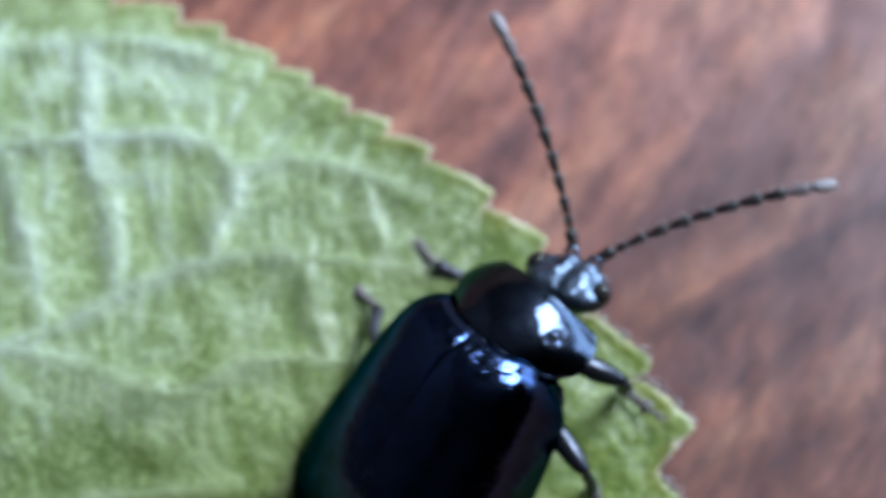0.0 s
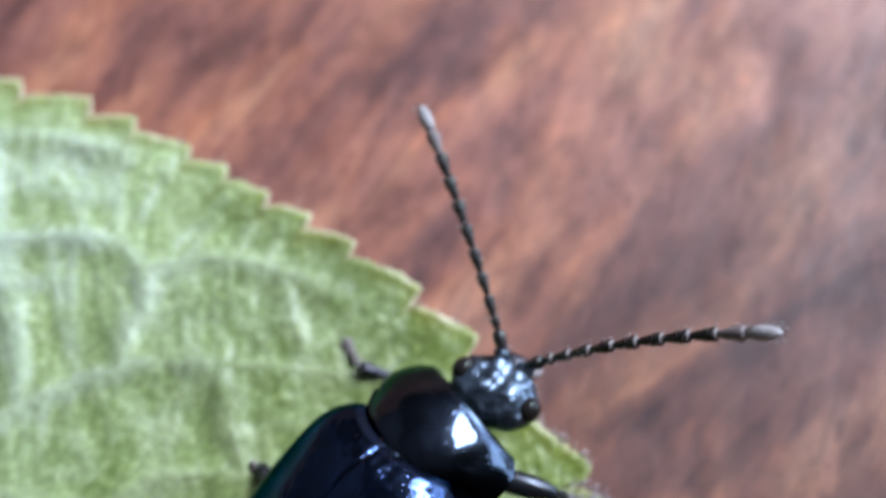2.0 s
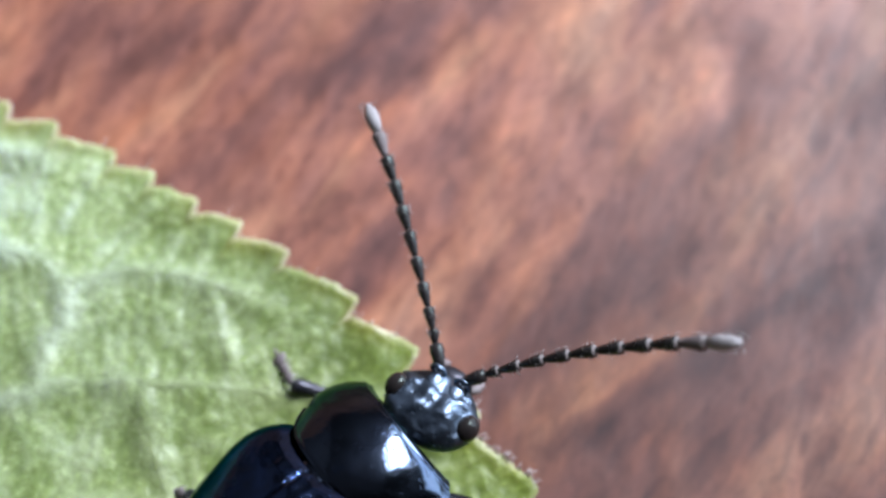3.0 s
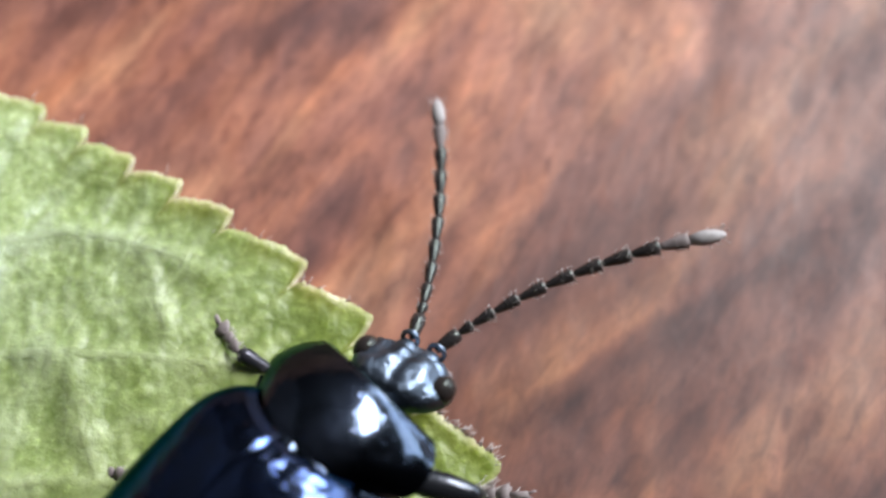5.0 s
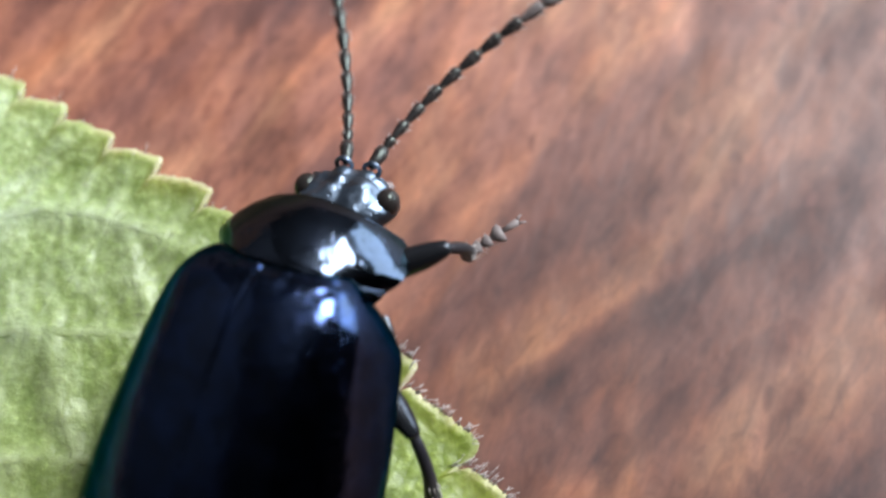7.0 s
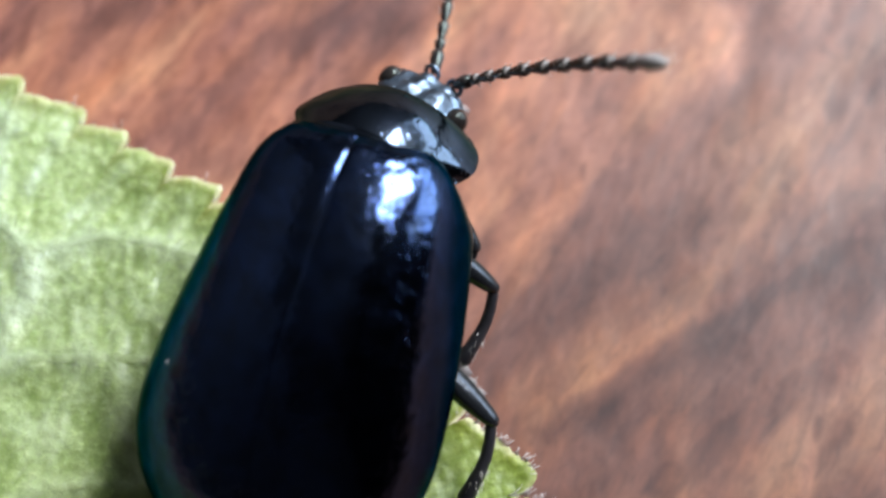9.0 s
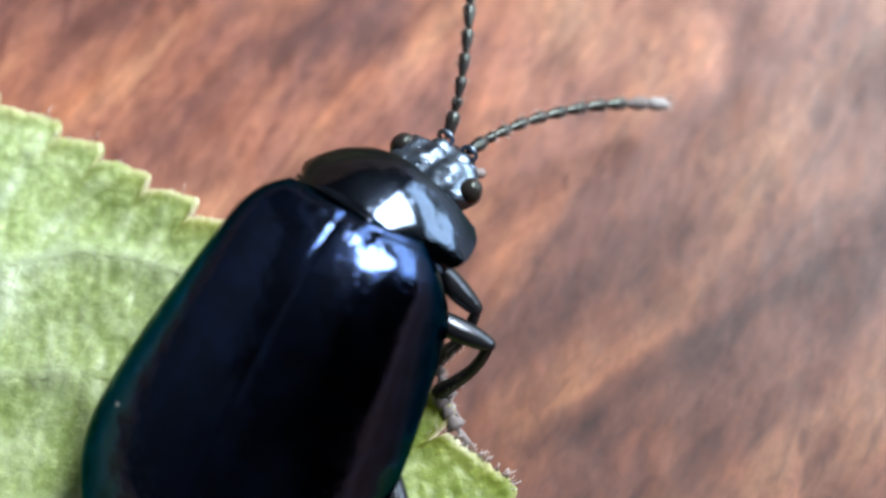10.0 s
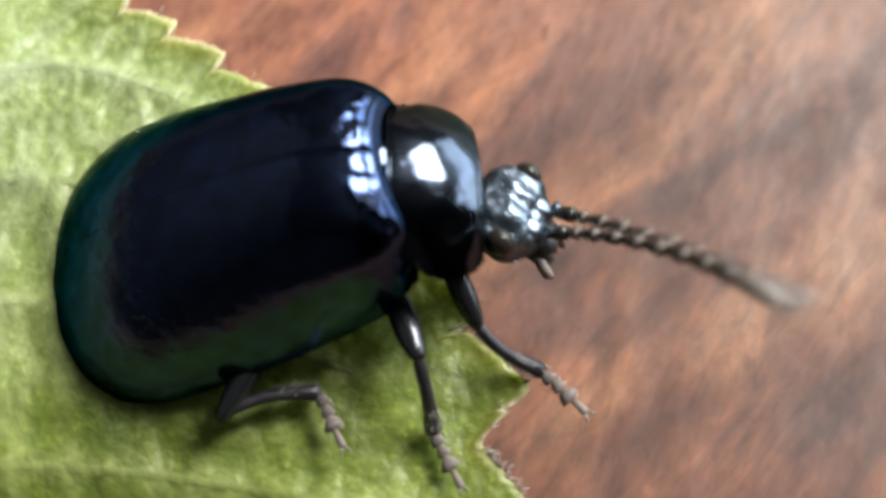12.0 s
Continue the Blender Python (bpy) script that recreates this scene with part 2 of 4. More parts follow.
TIP = chitin("grey_antenna_tip", (0.30, 0.29, 0.29), 0.55, 0.0, 0.4, 14000, 0.00002, (0.46, 0.44, 0.44)).m
FOOT = chitin("grey_brown_tarsus", (0.13, 0.11, 0.11), 0.45, 0.0, 0.4, 9000, 0.00003, (0.27, 0.235, 0.23)).m
FUZZ = Mat("grey_down", (0.42, 0.40, 0.38), 0.7).m
PALE = Mat("pale_membrane", (0.17, 0.15, 0.14), 0.5).m
PLASTER = plain_plaster("dark_grey_plaster", (0.016, 0.016, 0.018))
CEILING = plain_plaster("ceiling_plaster", (0.022, 0.022, 0.024))


# ---------------------------------------------------------------- mesh helpers
def part(name, bm, material, parent=None, label="", smooth=True, scale=MM):
    """Links a bmesh, drawn in millimetres, as one mesh object under its parent."""
    bmesh.ops.scale(bm, vec=(scale,) * 3, verts=bm.verts)
    bmesh.ops.recalc_face_normals(bm, faces=bm.faces)
    mesh = bpy.data.meshes.new(name)
    bm.to_mesh(mesh)
    bm.free()
    for mat in material if isinstance(material, (list, tuple)) else [material]:
        mesh.materials.append(mat)
    if smooth:
        mesh.shade_smooth()
    ob = new(name, mesh)
    ob.parent = parent
    if label:
        tagged(ob, label)
    return ob


def sheet(bm, nu, nv, point, closed_v=False):
    """A grid of faces over point(u, v), u and v from 0 to 1."""
    grid = []
    for i in range(nu + 1):
        grid.append([bm.verts.new(point(i / nu, j / nv)) for j in range(nv if closed_v else nv + 1)])
    for i in range(nu):
        for j in range(nv):
            k = (j + 1) % len(grid[0])
            bm.faces.new((grid[i][j], grid[i][k], grid[i + 1][k], grid[i + 1][j]))
    return grid


def tube(bm, points, radii, sides=10, flat=1.0, mat=0):
    """A tapered tube through points, closed at both ends."""
    rings = []
    pts = [Vector(p) for p in points]
    for i, p in enumerate(pts):
        d = (pts[min(i + 1, len(pts) - 1)] - pts[max(i - 1, 0)]).normalized()
        side = d.cross(Vector((0, 0, 1)))
        side = side.normalized() if side.length > 1e-4 else Vector((0, 1, 0))
        up = side.cross(d)
        r = radii[i]
        rings.append([bm.verts.new(p + side * (r * math.cos(a)) + up * (r * flat * math.sin(a)))
                      for a in (2 * math.pi * k / sides for k in range(sides))])
    faces = []
    for a, b in zip(rings, rings[1:]):
        for k in range(sides):
            faces.append(bm.faces.new((a[k], a[(k + 1) % sides], b[(k + 1) % sides], b[k])))
    faces.append(bm.faces.new(rings[0]))
    faces.append(bm.faces.new(rings[-1][::-1]))
    for fc in faces:
        fc.material_index = mat


def ball(bm, centre, size, seg=20, mat=0):
    r = bmesh.ops.create_uvsphere(bm, u_segments=seg, v_segments=seg // 2 + 2, radius=1.0)
    for v in r["verts"]:
        v.co = Vector(centre) + Vector(a * b for a, b in zip(v.co, size))
        for fc in v.link_faces:
            fc.material_index = mat


def smooth01(x):
    x = min(1.0, max(0.0, x))
    return x * x * (3 - 2 * x)


def block(bm, x0, x1, y0, y1, z0, z1):
    vs = [bm.verts.new((x, y, z)) for x in (x0, x1) for y in (y0, y1) for z in (z0, z1)]
    for q in ((0, 1, 3, 2), (4, 6, 7, 5), (0, 4, 5, 1), (2, 3, 7, 6), (0, 2, 6, 4), (1, 5, 7, 3)):
        bm.faces.new([vs[k] for k in q])


# ---------------------------------------------------------------- the room
def room():
    def slab(name, material, *boxes, label, category):
        bm = bmesh.new()
        for b in boxes:
            block(bm, *b)
        ob = part(name, bm, material, smooth=False, scale=1)
        return tagged(ob, label, category, kind="structure")

    r, q, h, t = ROOM_X, ROOM_Y, ROOM_H, 0.08
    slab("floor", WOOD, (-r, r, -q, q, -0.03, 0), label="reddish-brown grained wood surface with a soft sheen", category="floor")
    e, f, g, k = ROOF_WINDOW
    slab("ceiling", CEILING, (-r, e, -q, q, h, h + t), (e, f, -q, g, h, h + t), (e, f, k, q, h, h + t), (f, r, -q, q, h, h + t),
         label="plain dark grey plaster ceiling with a roof window", category="ceiling")
    slab("wall_south", PLASTER, (-r, r, -q - t, -q, 0, h), label="plain dark grey plaster wall", category="wall")
    slab("wall_north", PLASTER, (-r, r, q, q + t, 0, h), label="plain dark grey plaster wall", category="wall")
    slab("wall_west", PLASTER, (-r - t, -r, -q - t, q + t, 0, h), label="plain dark grey plaster wall", category="wall")
    (a, b, c, d), (e, f, g, k) = LOW_WINDOW, WINDOW
    slab("wall_east", PLASTER, (r, r + t, -q - t, a, 0, h), (r, r + t, b, q + t, 0, h), (r, r + t, a, b, 0, c), (r, r + t, a, b, d, g),
         (r, r + t, a, e, g, k), (r, r + t, f, b, g, k), (r, r + t, a, b, k, h), label="plain dark grey plaster wall with two window openings", category="wall")


room()


# ---------------------------------------------------------------- the leaf
LEAF_Z = 1.2
LEAF_C = Vector((-10.0, -12.0))
LEAF_R = 16.1
TEETH = [-12, -5, 2, 8, 13, 18.5, 24, 29.4, 34.2, 39.5, 44.8, 49.8, 55.1, 58.7, 61.9, 65.4, 68.4, 72.5, 76, 81, 85, 91, 96, 103, 109]


def leaf_radius(deg):
    """The toothed outline: round, a little drawn in below the foremost tooth."""
    d = (deg + 180) % 360 - 180
    r = LEAF_R - 0.12 - 0.75 * smooth01((29.4 - d) / 1.6) - 2.2 * smooth01((27 - d) / 45) + min(1.3, 0.035 * max(0.0, d - 62)) - 1.5 * smooth01((abs(d - 40) - 90) / 60)
    for a, b in zip(TEETH, TEETH[1:]):
        if a <= d < b:
            s = (d - a) / (b - a)            # the tip lies at a, the notch just before it
            k = 0.42 if b - a > 4.5 else 0.30
            r += k * (1 - s) * (1 - math.exp(-s * 40)) - 0.40 * k * math.exp(-((s - 1) / 0.05) ** 2) - 0.26 * k
            break
    return r + 0.05 * noise.noise((d * 0.9, 3.1, 0.0)) + 0.035 * noise.noise((d * 3.2, 7.7, 0.0)) + 0.016 * noise.noise((d * 9.0, 1.7, 0.0))


def tooth_hook(deg):
    """How far the tip of a tooth leans towards the leaf's point, in degrees."""
    for a, b in zip(TEETH, TEETH[1:]):
        if a <= deg < b:
            return 0.45 * (math.exp(-(deg - a) / (b - a) * 5) + math.exp((deg - b) / 0.65))
    return 0.0


def leaf_height(x, y):
    """Height of the blade over the wood: raised before the beetle, resting on the wood farther back."""
    far = smooth01((Vector((x + 2, y + 2)).length - 11) / 12)
    z = LEAF_Z * (1 - far) + 0.06 * far - 0.80 * smooth01((-3.5 - y) / 5.0) * smooth01((3.0 - x) / 4.0) * (1 - far)
    z += (1 - far) * (0.10 * noise.noise((x * 0.35, y * 0.35, 1.0)) + 0.07 * noise.noise((x * 0.9, y * 0.9, 5.0)))
    return z


VEINS = [  # pale veins by a few places along each: side veins first, then the broad ones between them
    ((-17.0, -0.4), (-12.0, 0.45), (-9.1, 1.0), (-7.0, 1.27), (-5.2, 1.2), (-4.5, 0.72), (-3.4, 0.9), (-2.3, 0.72), (-1.2, 0.3)),
    ((-16.0, -6.4), (-11.0, -4.2), (-8.4, -2.95), (-7.2, -2.35), (-6.2, -1.72), (-5.0, -1.25), (-4.1, -1.08), (-2.2, -1.14), (-1.1, -1.28), (0.4, -1.5)),
    ((-8.4, -2.95), (-7.1, -3.22), (-6.0, -3.6), (-5.0, -3.72), (-4.1, -3.2), (-2.9, -3.02), (-0.5, -3.3), (1.6, -3.9)),
] + [
    ((-15.0, -9.2), (-9.0, -6.4), (-5.5, -5.5), (-1.5, -5.4), (2.4, -5.9)),
    ((-14.0, -12.0), (-8.0, -9.2), (-3.0, -7.6), (3.0, -7.2)),
    ((-18.0, 1.6), (-12.5, 2.6), (-9.4, 3.1), (-7.4, 3.4), (-5.2, 3.1)),
    ((-19.0, -12.6), (-8.0, -11.6), (3.2, -10.4)),
    ((-8.95, 0.95), (-8.54, -0.35), (-8.13, -1.35), (-7.75, -2.6)),
    ((-7.75, 3.1), (-7.4, 1.3), (-6.89, -0.53), (-6.5, -1.8)),
    ((-4.55, 0.7), (-4.5, 0.1), (-4.75, -0.6), (-4.85, -1.2)),
    ((-2.2, 0.7), (-1.85, -0.1), (-1.6, -1.2)),
    ((-2.95, -1.2), (-2.75, -2.19), (-2.5, -3.0)),
]


def vein_point(v, s):
    """A smooth line through the places of v, s from 0 to 1."""
    n = len(v) - 1
    k = min(n - 1, int(s * n))
    f = s * n - k
    a, b, c, d = (Vector(v[min(n, max(0, q))]) for q in (k - 1, k, k + 1, k + 2))
    return 0.5 * (2 * b + (c - a) * f + (2 * a - 5 * b + 4 * c - d) * f * f + (3 * b - a - 3 * c + d) * f ** 3)


VEIN_PTS = [[vein_point(v, k / 60) for k in range(61)] for v in VEINS]
VEIN_NP = np.array([tuple(p) for v in VEIN_PTS for p in v])


def cross_veins():
    """Fine veins that run from each side vein towards the next one below, and some that branch off them."""
    rnd = random.Random(5)
    lines = []
    for a, reach in ((5, 2.2), (0, 2.5), (1, 2.2), (2, 2.2), (3, 2.2), (4, 3.0)):
        s = 0.06
        while s < 0.98:
            p = vein_point(VEINS[a], s)
            run = reach * rnd.choice((1.0, 1.0, 0.7, 0.5))
            q = p + Vector((0.30 + rnd.uniform(-0.12, 0.12), -1)) * run
            w = [p.lerp(q, k / 14) + Vector((0.10 * math.sin(4 * k / 14 + s * 19), 0)) for k in range(15)]
            lines.append(w)
            if rnd.random() < 0.7:
                m = w[rnd.randint(4, 10)]
                e = m + Vector((rnd.uniform(0.4, 0.9), rnd.uniform(-0.3, 0.3)))
                lines.append([m.lerp(e, k / 6) for k in range(7)])
            s += rnd.uniform(0.028, 0.050)
    for k in range(26):   # towards the toothed edge
        d = 32 + k * 2.6 + rnd.uniform(-1, 1)
        n = Vector((math.cos(radians(d)), math.sin(radians(d))))
        a = LEAF_C + n * (LEAF_R - rnd.uniform(1.2, 2.4))
        e = LEAF_C + n * (LEAF_R - 0.35) + Vector((rnd.uniform(-0.3, 0.5), rnd.uniform(-0.5, 0.2)))
        lines.append([a.lerp(e, k / 8) for k in range(9)])
    return np.array([tuple(p) for w in lines for p in w])


CROSS_NP = cross_veins()


def gaps(xy, pts):
    """Distance from each place to the nearest of pts."""
    out = np.empty(len(xy))
    for k in range(0, len(xy), 4000):
        d = xy[k:k + 4000, None, :] - pts[None]
        out[k:k + 4000] = np.sqrt((d * d).sum(2).min(1))
    return out


def build_leaf():
    leaf = tagged(new("leaf"), "light green toothed leaf lying on the wood, raised veins", "leaf")
    turns = [k * 0.085 - 14 for k in range(1465)] + [110.6 + k * 1.35 for k in range(174)]   # fine steps along the toothed edge
    na, nr = len(turns), 140
    plan = []
    for deg in turns:
        edge = leaf_radius(deg)
        hook = tooth_hook(deg)
        for j in range(nr + 1):
            rr = edge * (1 - (1 - j / nr) ** 1.5)
            a = radians(deg - hook * (j / nr) ** 14)
            plan.append((LEAF_C.x + rr * math.cos(a), LEAF_C.y + rr * math.sin(a)))
    plan = np.array(plan)
    main, fine = gaps(plan, VEIN_NP), gaps(plan, CROSS_NP)
    verts, mask, rim, zone = [], [], [], []

    def surface(x, y, g, f):
        z = leaf_height(x, y)
        z += 0.085 * math.exp(-(g / 0.26) ** 2) + 0.035 * math.exp(-(f / 0.15) ** 2) + 0.03 * (1 - math.exp(-(min(g, f) / 0.4) ** 2))
        z += 0.05 * noise.noise((x * 1.7, y * 1.7, 9.0)) + 0.010 * noise.noise((x * 5.5, y * 5.5, 2.0))
        return max(z, 0.24)

    for n, (x, y) in enumerate(plan):
        g, f = main[n], fine[n]
        inner = (1 - (n % (nr + 1)) / nr) ** 1.5 * LEAF_R
        verts.append((x, y, surface(x, y, g, f) + 0.025 * math.exp(-((inner - 0.12) / 0.10) ** 2)))
        rim.append(math.exp(-(inner / 0.09) ** 2))
        zone.append(math.exp(-(inner / 0.34) ** 2))
        fade = 0.75 + 1.1 * noise.noise((x * 0.9, y * 0.9, 4.0))
        mask.append(min(1.0, max(0.0, (0.85 + 0.4 * noise.noise((x * 0.7, y * 0.7, 6.0))) * math.exp(-(g / 0.22) ** 2) + fade * math.exp(-(f / 0.12) ** 2))))
    top = len(verts)
    for n in range(top):
        x, y, z = verts[n]
        thick = 0.20 * min(1.0, (1 - (n % (nr + 1)) / nr) * 40)
        verts.append((x, y, z - 0.02 - thick))
        mask.append(mask[n])
        rim.append(rim[n])
        zone.append(zone[n])
    faces = []
    w = nr + 1
    for i in range(na):
        k = (i + 1) % na
        for j in range(nr):
            a, b, c, d = i * w + j, k * w + j, k * w + j + 1, i * w + j + 1
            faces.append((a, d, c, b) if j else (a, d, c))
            faces.append((a + top, b + top, c + top, d + top) if j else (a + top, c + top, d + top))
        faces.append((i * w + nr, i * w + nr + top, k * w + nr + top, k * w + nr))
    mesh = bpy.data.meshes.new("blade")
    mesh.from_pydata([(x * MM, y * MM, z * MM) for x, y, z in verts], [], faces)
    layer = mesh.attributes.new("vein", "FLOAT", "POINT")
    layer.data.foreach_set("value", mask)
    mesh.attributes.new("zone", "FLOAT", "POINT").data.foreach_set("value", zone)
    mesh.attributes.new("rim", "FLOAT", "POINT").data.foreach_set("value", rim)
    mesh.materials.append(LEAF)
    mesh.shade_smooth()
    blade = new("blade", mesh)
    blade.parent = leaf
    for v in VEIN_PTS:   # each vein is a low swelling that follows the blade
        run = [(p, (v[min(k + 1, 60)] - v[max(k - 1, 0)]).normalized(), 0.17 * (1 - 0.75 * k / 60)) for k, p in enumerate(v) if (p - LEAF_C).length < LEAF_R - 1.0]
        if len(run) < 4:
            continue
        steps = [q / 4 for q in range(-4, 5)]
        flat_pts = [(p.x - d.y * w * q, p.y + d.x * w * q) for p, d, w in run for q in steps]
        near = gaps(np.array(flat_pts), CROSS_NP)
        bm = bmesh.new()
        rows = []
        for a, (p, d, w) in enumerate(run):
            row = []
            for b, q in enumerate(steps):
                x, y = flat_pts[a * 9 + b]
                row.append(bm.verts.new((x, y, surface(x, y, abs(q) * w, near[a * 9 + b]) + 0.006 * (1 - q * q) - 0.003)))
            rows.append(row)
        for a, b in zip(rows, rows[1:]):
            for k in range(8):
                bm.faces.new((a[k], b[k], b[k + 1], a[k + 1]))
        strip = part("vein", bm, LEAF, leaf).data
        strip.attributes.new("vein", "FLOAT", "POINT").data.foreach_set("value", [0.9] * len(strip.vertices))
    # short pale hairs along the toothed edge
    bm = bmesh.new()
    rnd = random.Random(8)
    for _ in range(360):
        d = rnd.uniform(14, 70) if rnd.random() < 0.15 else rnd.uniform(16, 42)
        r = leaf_radius(d)
        n = Vector((math.cos(radians(d)), math.sin(radians(d)), 0))
        p = Vector((LEAF_C.x, LEAF_C.y, 0)) + n * (r - 0.03)
        p.z = leaf_height(p.x, p.y) + 0.04
        q = p + (n + Vector((rnd.uniform(-0.6, 0.6), rnd.uniform(-0.6, 0.6), rnd.uniform(-0.3, 0.6)))) * rnd.uniform(0.06, 0.16)
        tube(bm, [p, q], [0.010, 0.004], 3)
    tagged(part("edge_hairs", bm, FUZZ, leaf, "short pale hairs along the edge"), kind="stuff")
    return leaf


build_leaf()


# ---------------------------------------------------------------- the beetle
# Drawn in millimetres: x ahead, y to its left, z up from the leaf, origin under the base of the shield.
def build_beetle():
    beetle = tagged(new("beetle"), "shiny blue-black leaf beetle walking on the leaf edge", "beetle")
    L = 5.93

    def width(s):
        w = 1.58 + 0.60 * math.sin(min(1, s / 0.70) * math.pi / 2)
        if s < 0.13:
            w *= 1 - 0.30 * (1 - s / 0.13) ** 2.8
        if s > 0.62:
            w *= max(0.0, 1 - ((s - 0.62) / 0.38) ** 2.4) ** 0.5
        return w

    def top(s, yn=0.0):
        z = 3.01 - 0.56 * math.exp(-s / (0.080 + 0.05 * smooth01((yn - 0.10) / 0.80))) - 0.84 * max(0.0, s - 0.15) ** 2
        if s < 0.035:
            z -= 0.14 * (1 - s / 0.035) ** 2
        if s > 0.42:
            z = 1.1 + (z - 1.1) * max(0.0, 1 - ((s - 0.42) / 0.58) ** 2.1) ** 0.66
        return z

    for side in (1, -1):
        bm = bmesh.new()

        def shell(u, v):
            s = u ** 1.35
            a = v * radians(104)
            w, zt = width(s), top(s, math.sin(min(a, math.pi / 2)))
            zm = 1.10 + 0.05 * math.sin(s * math.pi)
            y = w * math.sin(a)
            flat = 2.3 + 1.6 * math.exp(-s / 0.24)          # squarer at the shoulders, rounder behind
            q = math.sin(a)
            slope = 1 - 0.42 * q ** 2.6 - 0.58 * q ** 11          # a slanting shoulder that drops at its edge
            front = math.exp(-(s / 0.24) ** 2)
            arch = max(0.0, 1 - q ** flat) ** 0.66 * (1 - front) + slope * front
            z = zm + (zt - zm) * (arch if a < math.pi / 2 - 1e-6 else 0.45 * math.cos(a))
            z -= 0.030 * math.exp(-(y / 0.035) ** 2) * math.exp(-s / 0.22)
            hump = math.exp(-((s - 0.07) / 0.06) ** 2 - ((y - 1.10) / 0.30) ** 2)
            z += 0.02 * hump
            z += 0.05 * math.exp(-((s - 0.010) / 0.006) ** 2)    # beaded front margin
            back = 0.45 * smooth01((a - 1.0) / 0.7) * math.exp(-s / 0.07)   # the corner below the shoulder is drawn back
            # crinkled base, with a row of shallow pits behind the margin
            base = math.exp(-((s - 0.035) / 0.030) ** 2) * math.cos(min(a, 1.5)) ** 0.5
            z += base * (0.030 * noise.noise((s * 26, y * 3.6, 3.0 + side)) + 0.016 * noise.noise((s * 60, y * 8.0, 7.0)))
            z += 0.006 * noise.noise((s * 16, y * 2.4, 1.5 * side)) * math.cos(min(a, 1.5)) ** 0.5
            ahead = 0.06 + 0.16 * math.exp(-((y - 1.25) / 0.55) ** 2)
            return (ahead * max(0.0, 1 - s * 6) - L * s - back, side * (y + 0.004), z)

        sheet(bm, 130, 84, shell)
        part("elytron", bm, ELYTRA, beetle, "glossy blue-black domed wing case")
    for x, y, z, r in ((-2.10, -1.01, 2.75, 0.014), (-3.62, 1.56, 2.21, 0.028)):
        bm = bmesh.new()
        ball(bm, (x, y, z), (r, r * 0.8, r * 0.5), 10)
        for v in bm.verts:
            v.co += (v.co - Vector((x, y, z))) * 0.7 * noise.noise(v.co * 20)
        part("dust_speck", bm, FUZZ, beetle, "pale speck of dust")
    # underside
    bm = bmesh.new()

    def under(u, v):
        s, a = u, v * 2 * math.pi
        w = width(0.04 + 0.94 * s) * 0.90
        return (-L * (0.02 + 0.94 * s), w * math.cos(a), 0.98 + 0.48 * math.sin(a) * (1 - 0.5 * abs(2 * s - 1) ** 4) * (1 if math.sin(a) < 0 else 0.6))

    sheet(bm, 30, 28, under, True)
    part("abdomen", bm, LEG, beetle)
    bm = bmesh.new()
    ball(bm, (0.1, 0, 1.05), (0.8, 0.95, 0.5))
    part("thorax", bm, LEG, beetle)
    bm = bmesh.new()
    tube(bm, [(0.16, 0, 2.06), (0.04, 0, 2.20), (-0.14, 0, 2.36), (-0.30, 0, 2.44)], [0.24, 0.25, 0.15, 0.02], 12, 0.22)
    part("scutellum", bm, SHIELD, beetle)

    # shield over the fore body; its origin is the hinge at its base
    bm = bmesh.new()

    def shield(u, v):
        q = 2 * v - 1
        hw = (1.44 - 0.80 * (u - 0.45) ** 2) * (1 - 0.14 * max(0.0, 2 * u - 1) ** 7) * (1 - 0.13 * max(0.0, 1 - u / 0.45) ** 2 + 0.17 * math.exp(-u / 0.08))
        y = q * hw
        x = -0.12 + 1.64 * u + 0.12 * u * abs(q) ** 3 - 0.06 * (1 - u) * (1 - q * q) + 0.50 * (1 - u) ** 2 * abs(q) ** 3.4
        crown = max(0.0, 1 - abs(q) ** 2.0) ** 0.82
        zt = 0.94 * crown * (1.02 - 0.55 * (u - 0.42) ** 2 - 0.18 * max(0.0, u - 0.55) ** 2)
        edge = min(u, 1 - u) / 0.10
        zt *= 1 - 0.22 * max(0, 1 - edge) ** 2
        rim = 0.04 * math.exp(-((1 - abs(q)) / 0.03) ** 2) + 0.05 * math.exp(-((u - 0.035) / 0.016) ** 2) + 0.04 * math.exp(-((u - 0.955) / 0.018) ** 2)
        zt -= 0.022 * math.exp(-((u - 0.62) / 0.13) ** 2 - ((abs(q) - 0.66) / 0.10) ** 2)     # shallow dents on both sides
        zt -= 0.016 * math.exp(-((u - 0.30) / 0.12) ** 2 - ((abs(q) - 0.40) / 0.12) ** 2)
        zt += 0.012 * crown * noise.noise((u * 4, y * 2.2, 2.0))
        return (0.85 * x - 0.26, y, 0.84 * (-0.78 - 0.14 * u + zt) + rim)

    sheet(bm, 84, 64, shield)

    def shield_low(u, v):
        x, y, z = shield(u, v)
        return (x * 0.98 + 0.01, y * 0.97, -0.69 - 0.12 * u - 0.36 * (1 - (2 * v - 1) ** 2) ** 0.7)

    sheet(bm, 14, 28, shield_low)
    pronotum = part("pronotum", bm, SHIELD, beetle, "glossy black shield with raised rim")

    # head; origin at the neck
    bm = bmesh.new()

